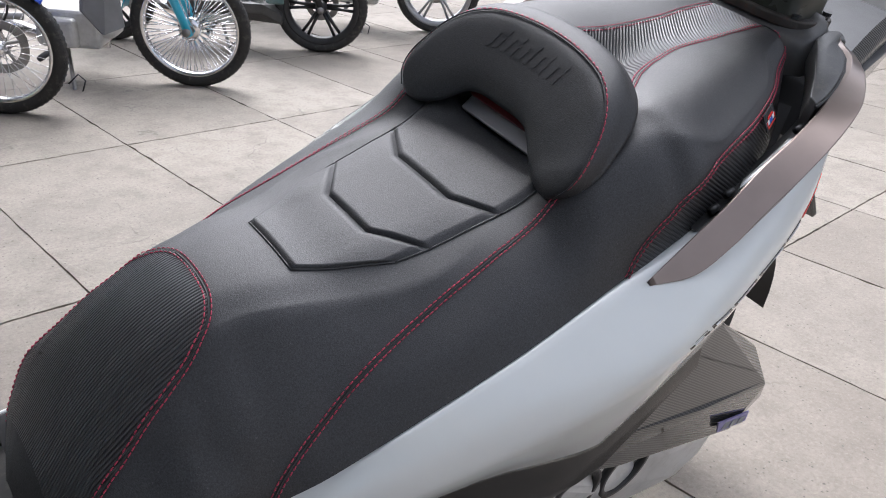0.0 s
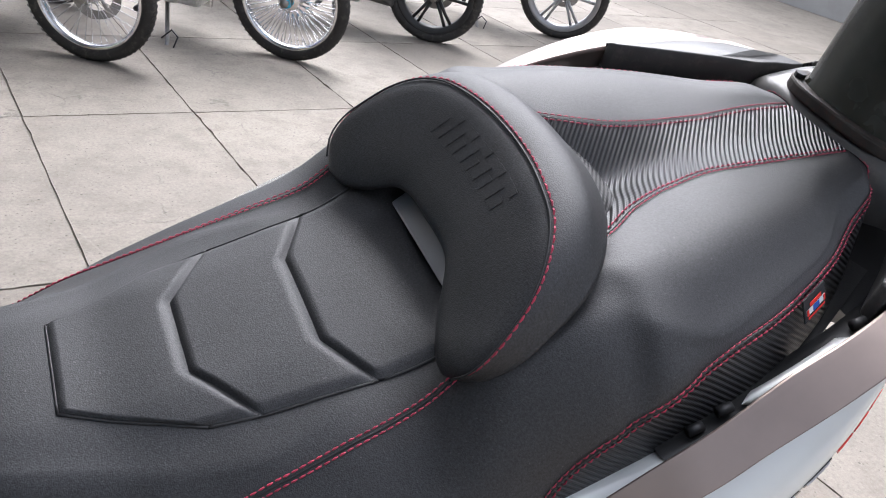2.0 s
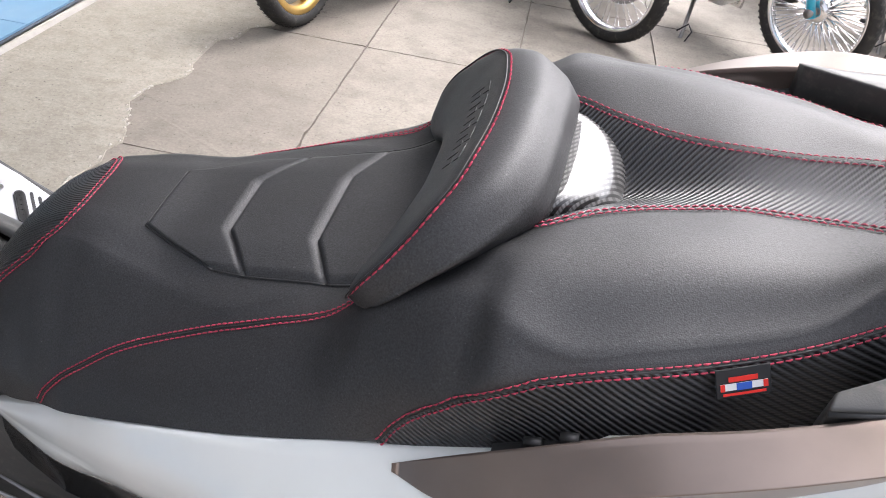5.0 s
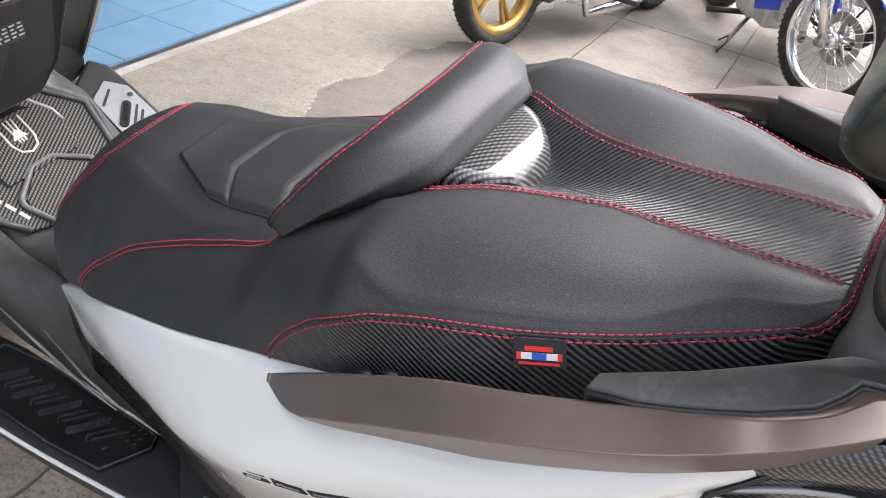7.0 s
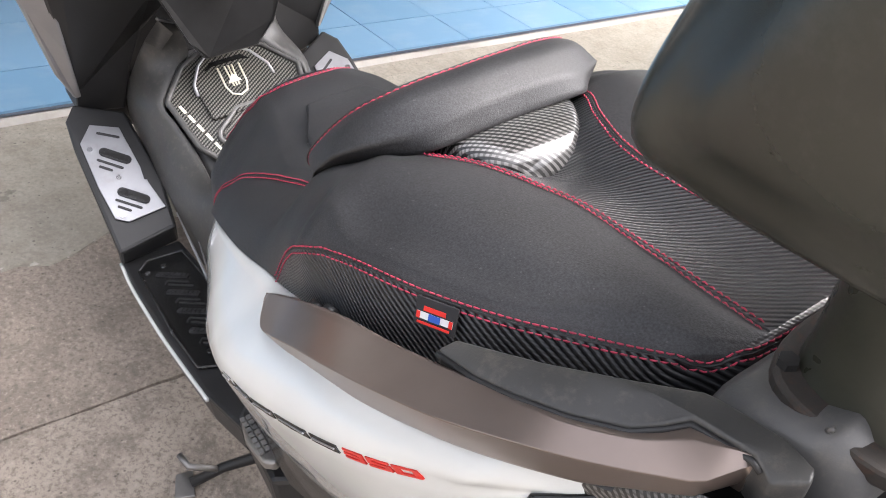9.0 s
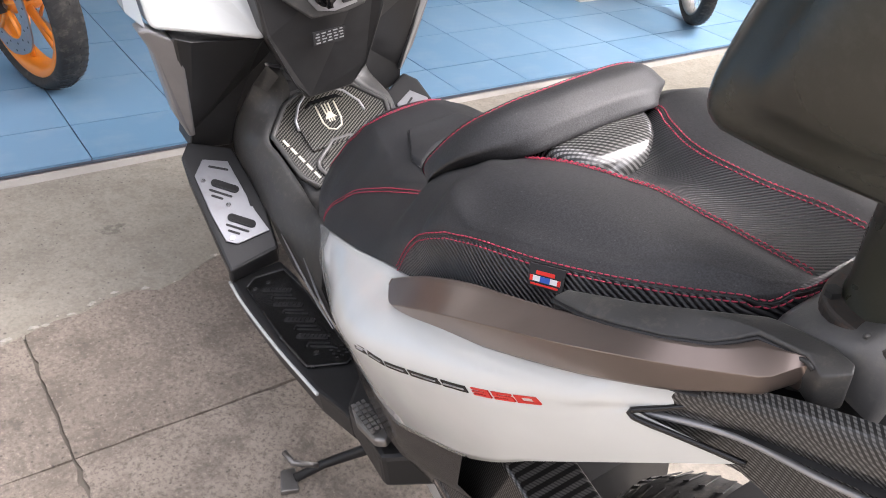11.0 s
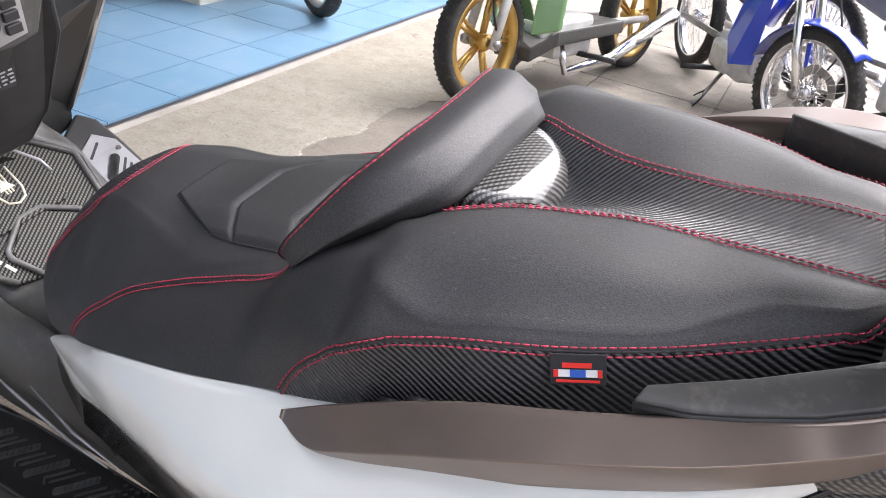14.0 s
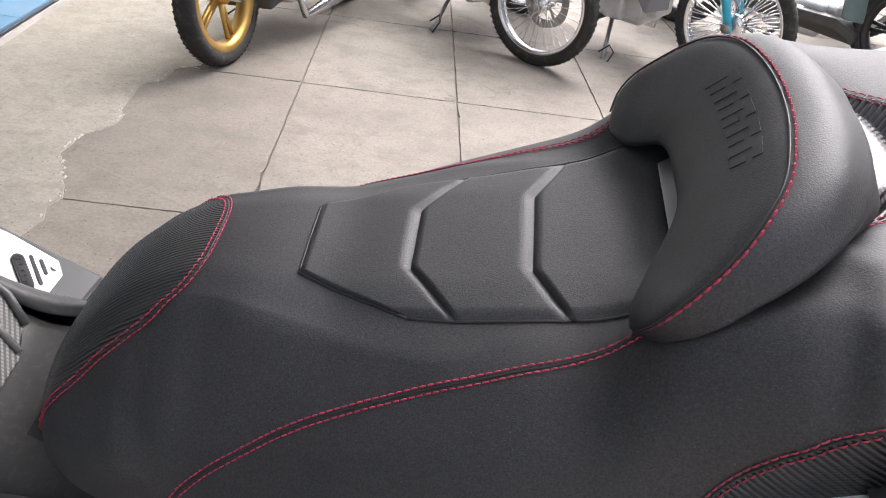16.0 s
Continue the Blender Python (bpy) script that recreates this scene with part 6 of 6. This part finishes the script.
# ---- parked bikes ----
def parked(name, label, at, heading, R, w, kind, metal, body, spokes, disc=0.0, steer=0.0, scooter_body=False, fork=M_CHROME, fender=None, lean=6, hub=0.035, wheelbase=1.22):
    """A parked light motorcycle, its front wheel's contact at the origin, its rear along +x."""
    m_ = Matrix.Translation(at) @ Matrix.Rotation(radians(heading), 4, "Z") @ Matrix.Rotation(radians(-lean), 4, "X")
    e = thing(name, label, "motorcycle", "parked motorcycles", m_)
    add_wheel(e, "front_wheel", (0, 0, R), R, w, kind, metal, radians(steer), spokes, disc, hub=hub)
    add_wheel(e, "rear_wheel", (wheelbase, 0, R), R, w * 1.1, kind, metal, 0, spokes, 0, hub=hub)
    S = Matrix.Rotation(radians(steer), 4, "Z")
    tr = lambda q: tuple(S @ Vector(q))
    for s in (-1, 1):
        part("fork_leg", tube([tr((-0.01, s * (w / 2 + 0.030), R - 0.02)), tr((0.06, s * (w / 2 + 0.030), R + 0.17)), tr((0.15, s * (w / 2 + 0.026), R + 0.46))], [0.019, 0.021, 0.017], 10), fork, e, "front fork leg")
        part("axle_lug", tube([tr((0, s * (w / 2 + 0.012), R)), tr((0, s * (w / 2 + 0.055), R))], 0.020, 10), M_STEEL, e)
    fd = np.array([[tr(((R + 0.030) * math.cos(a), y * (w / 2 + 0.018), R + (R + 0.030 - 0.02 * abs(y)) * math.sin(a))) for y in (-1, -0.85, 0, 0.85, 1)] for a in np.linspace(0.25, 2.35, 20)])
    solid(part("front_fender", grid_mesh(fd), fender or body, e, "curved front fender"), 0.003)
    part("steering_head", tube([tr((0.15, 0, R + 0.44)), tr((0.24, 0, R + 0.78))], 0.035, 10), M_BLACK, e)
    part("handlebar", tube([tr((0.27, -0.30, R + 0.78)), tr((0.24, 0, R + 0.76)), tr((0.27, 0.30, R + 0.78))], 0.014, 8), M_CHROME, e)
    if scooter_body:
        for s in (-1, 1):
            bevel(part("leg_shield", prism([(0.20, s * 0.10, R + 0.02), (0.27, s * 0.20, R + 0.05), (0.32, s * 0.20, R + 0.45), (0.26, s * 0.12, R + 0.55)], (0.03, 0, 0)), body, e, "painted leg shield", smooth=False), 0.01)
        bevel(part("floorboard", prism([(0.22, -0.10, R - 0.10), (0.32, -0.17, R - 0.02), (0.85, -0.18, R - 0.02), (0.85, 0.18, R - 0.02), (0.32, 0.17, R - 0.02), (0.22, 0.10, R - 0.10)], (0, 0, 0.06)), M_GREY, e, "grey plastic underbody", smooth=False), 0.01)
    else:
        for s in (-1, 1):
            sh = [(0.26, s * 0.13, R + 0.02), (0.33, s * 0.21, R + 0.00), (0.42, s * 0.20, R + 0.10), (0.40, s * 0.14, R + 0.46), (0.30, s * 0.09, R + 0.52)]
            bevel(part("leg_shield", prism(sh, (0.02, -0.012 * s, 0)), body, e, "painted leg shield", smooth=False), 0.006)
        part("down_tube", tube([(0.26, 0, R + 0.45), (0.45, 0, R + 0.18), (0.85, 0, R + 0.22)], 0.032, 10), body, e)
    eng = part("engine", join(box(0.55, 0, R - 0.02, 0.30, 0.22, 0.18), box(0.42, 0, R + 0.0, 0.16, 0.14, 0.13), box(0.58, 0.12, R - 0.03, 0.18, 0.06, 0.14)), M_ALU, e, "cast aluminium engine", smooth=False)
    bevel(eng, 0.025, 3)
    for s in (-1, 1):
        part("footpeg", tube([(0.60, s * 0.10, R - 0.10), (0.60, s * 0.30, R - 0.10)], 0.014, 8), M_BLACK, e, "rubber footpeg")
    part("exhaust", tube([(0.44, -0.10, R - 0.02), (0.46, -0.13, R - 0.16), (0.80, -0.15, R - 0.14), (1.35, -0.17, R + 0.02)], [0.016, 0.018, 0.03, 0.042], 10), M_CHROME, e, "chrome exhaust pipe")
    part("swing_arm", tube([(0.75, 0.09, R + 0.02), (wheelbase, 0.09, R)], 0.018, 8), M_STEEL, e)
    part("swing_arm", tube([(0.75, -0.09, R + 0.02), (wheelbase, -0.09, R)], 0.018, 8), M_STEEL, e)
    bevel(part("rear_body", prism([(0.80, -0.10, R + 0.25), (1.45, -0.07, R + 0.40), (1.45, -0.07, R + 0.50), (0.75, -0.11, R + 0.45)], (0, 0.2, 0)), body, e, "painted rear body", smooth=False), 0.02)
    bevel(part("saddle", prism([(0.60, -0.11, R + 0.44), (1.40, -0.12, R + 0.50), (1.38, -0.10, R + 0.56), (0.62, -0.10, R + 0.50)], (0, 0.22, 0)), M_LEATHER, e, "black saddle", smooth=False), 0.02)
    part("side_stand", tube([(0.56, 0.10, R - 0.10), (0.50, 0.22, 0.03), (0.49, 0.245, 0.02)], 0.010, 8), M_STEEL, e, "side stand, folded out")
    wire = [(0.49, 0.245, 0.02), (0.45, 0.26, 0.02), (0.44, 0.23, 0.07), (0.48, 0.21, 0.09), (0.52, 0.235, 0.05)]
    part("stand_loop", tube(wire, 0.004, 6), M_BLACK, e)
    part("brake_hose", tube(catmull([tr((0.0, -w * 0.9, R + 0.06)), tr((-0.04, -w * 1.0, R + 0.2)), tr((0.08, -0.06, R + 0.45)), tr((0.2, -0.03, R + 0.6))], 24), 0.005, 6), M_BLACK, e)
    return e


M_MID = plain("worn_grey_paint", (0.20, 0.20, 0.205), 0.45, var=0.12, bumps=0.05)
parked("step_through_scooter", "pale green scooter with gold alloy wheels", (-0.586, 2.256, 0.0), 78, 0.262, 0.085, "alloy", M_GOLD, M_GREEN, 5, 0.0, 0, True, M_ALU, M_GREEN)
parked("moped", "blue moped with wire wheels and a front disc", (0.624, 2.874, 0.0), 126, 0.268, 0.066, "spoke", M_CHROME, M_BLUE, 36, 0.11, 21, False, M_CHROME, M_BLUE, lean=2)
parked("moped", "cyan moped with dense chrome wire wheels", (1.498, 2.998, 0.0), 140, 0.285, 0.060, "spoke", M_CHROME, M_MID, 72, 0.0, 0, False, M_CYAN, M_CYAN, hub=0.055)
parked("step_through_scooter", "teal-grey scooter with black alloy wheels", (2.494, 3.451, 0.0), 145, 0.27, 0.095, "alloy", M_BLACK, M_TEAL, 6, 0.10, 0, True, M_BLACK, M_TEAL)
parked("motorcycle", "dark motorcycle with black alloy wheels", (3.584, 3.709, 0.0), 140, 0.29, 0.085, "alloy", M_SILVER, M_BLACK, 6, 0.10, 0, False, M_BLACK, M_BLACK)
parked("sport_motorcycle", "motorcycle with bright orange alloy wheels on blue tiles", (-1.80, -0.47, 0.024), 200, 0.30, 0.11, "alloy", M_ORANGE, M_ORANGE, 5, 0.165, 0, False, M_BLACK, M_BLACK)
parked("motorcycle", "dusty black motorcycle with spoked wheels on blue tiles", (-1.77, 2.68, 0.024), 150, 0.29, 0.08, "spoke", M_STEEL, M_BLACK, 32, 0.0, 0, False, M_STEEL, M_BLACK)
parked("motorcycle", "dusty black motorcycle with spoked wheels on blue tiles", (-1.77, 3.90, 0.024), 150, 0.29, 0.08, "spoke", M_STEEL, M_BLACK, 32, 0.0, 0, False, M_STEEL, M_BLACK)
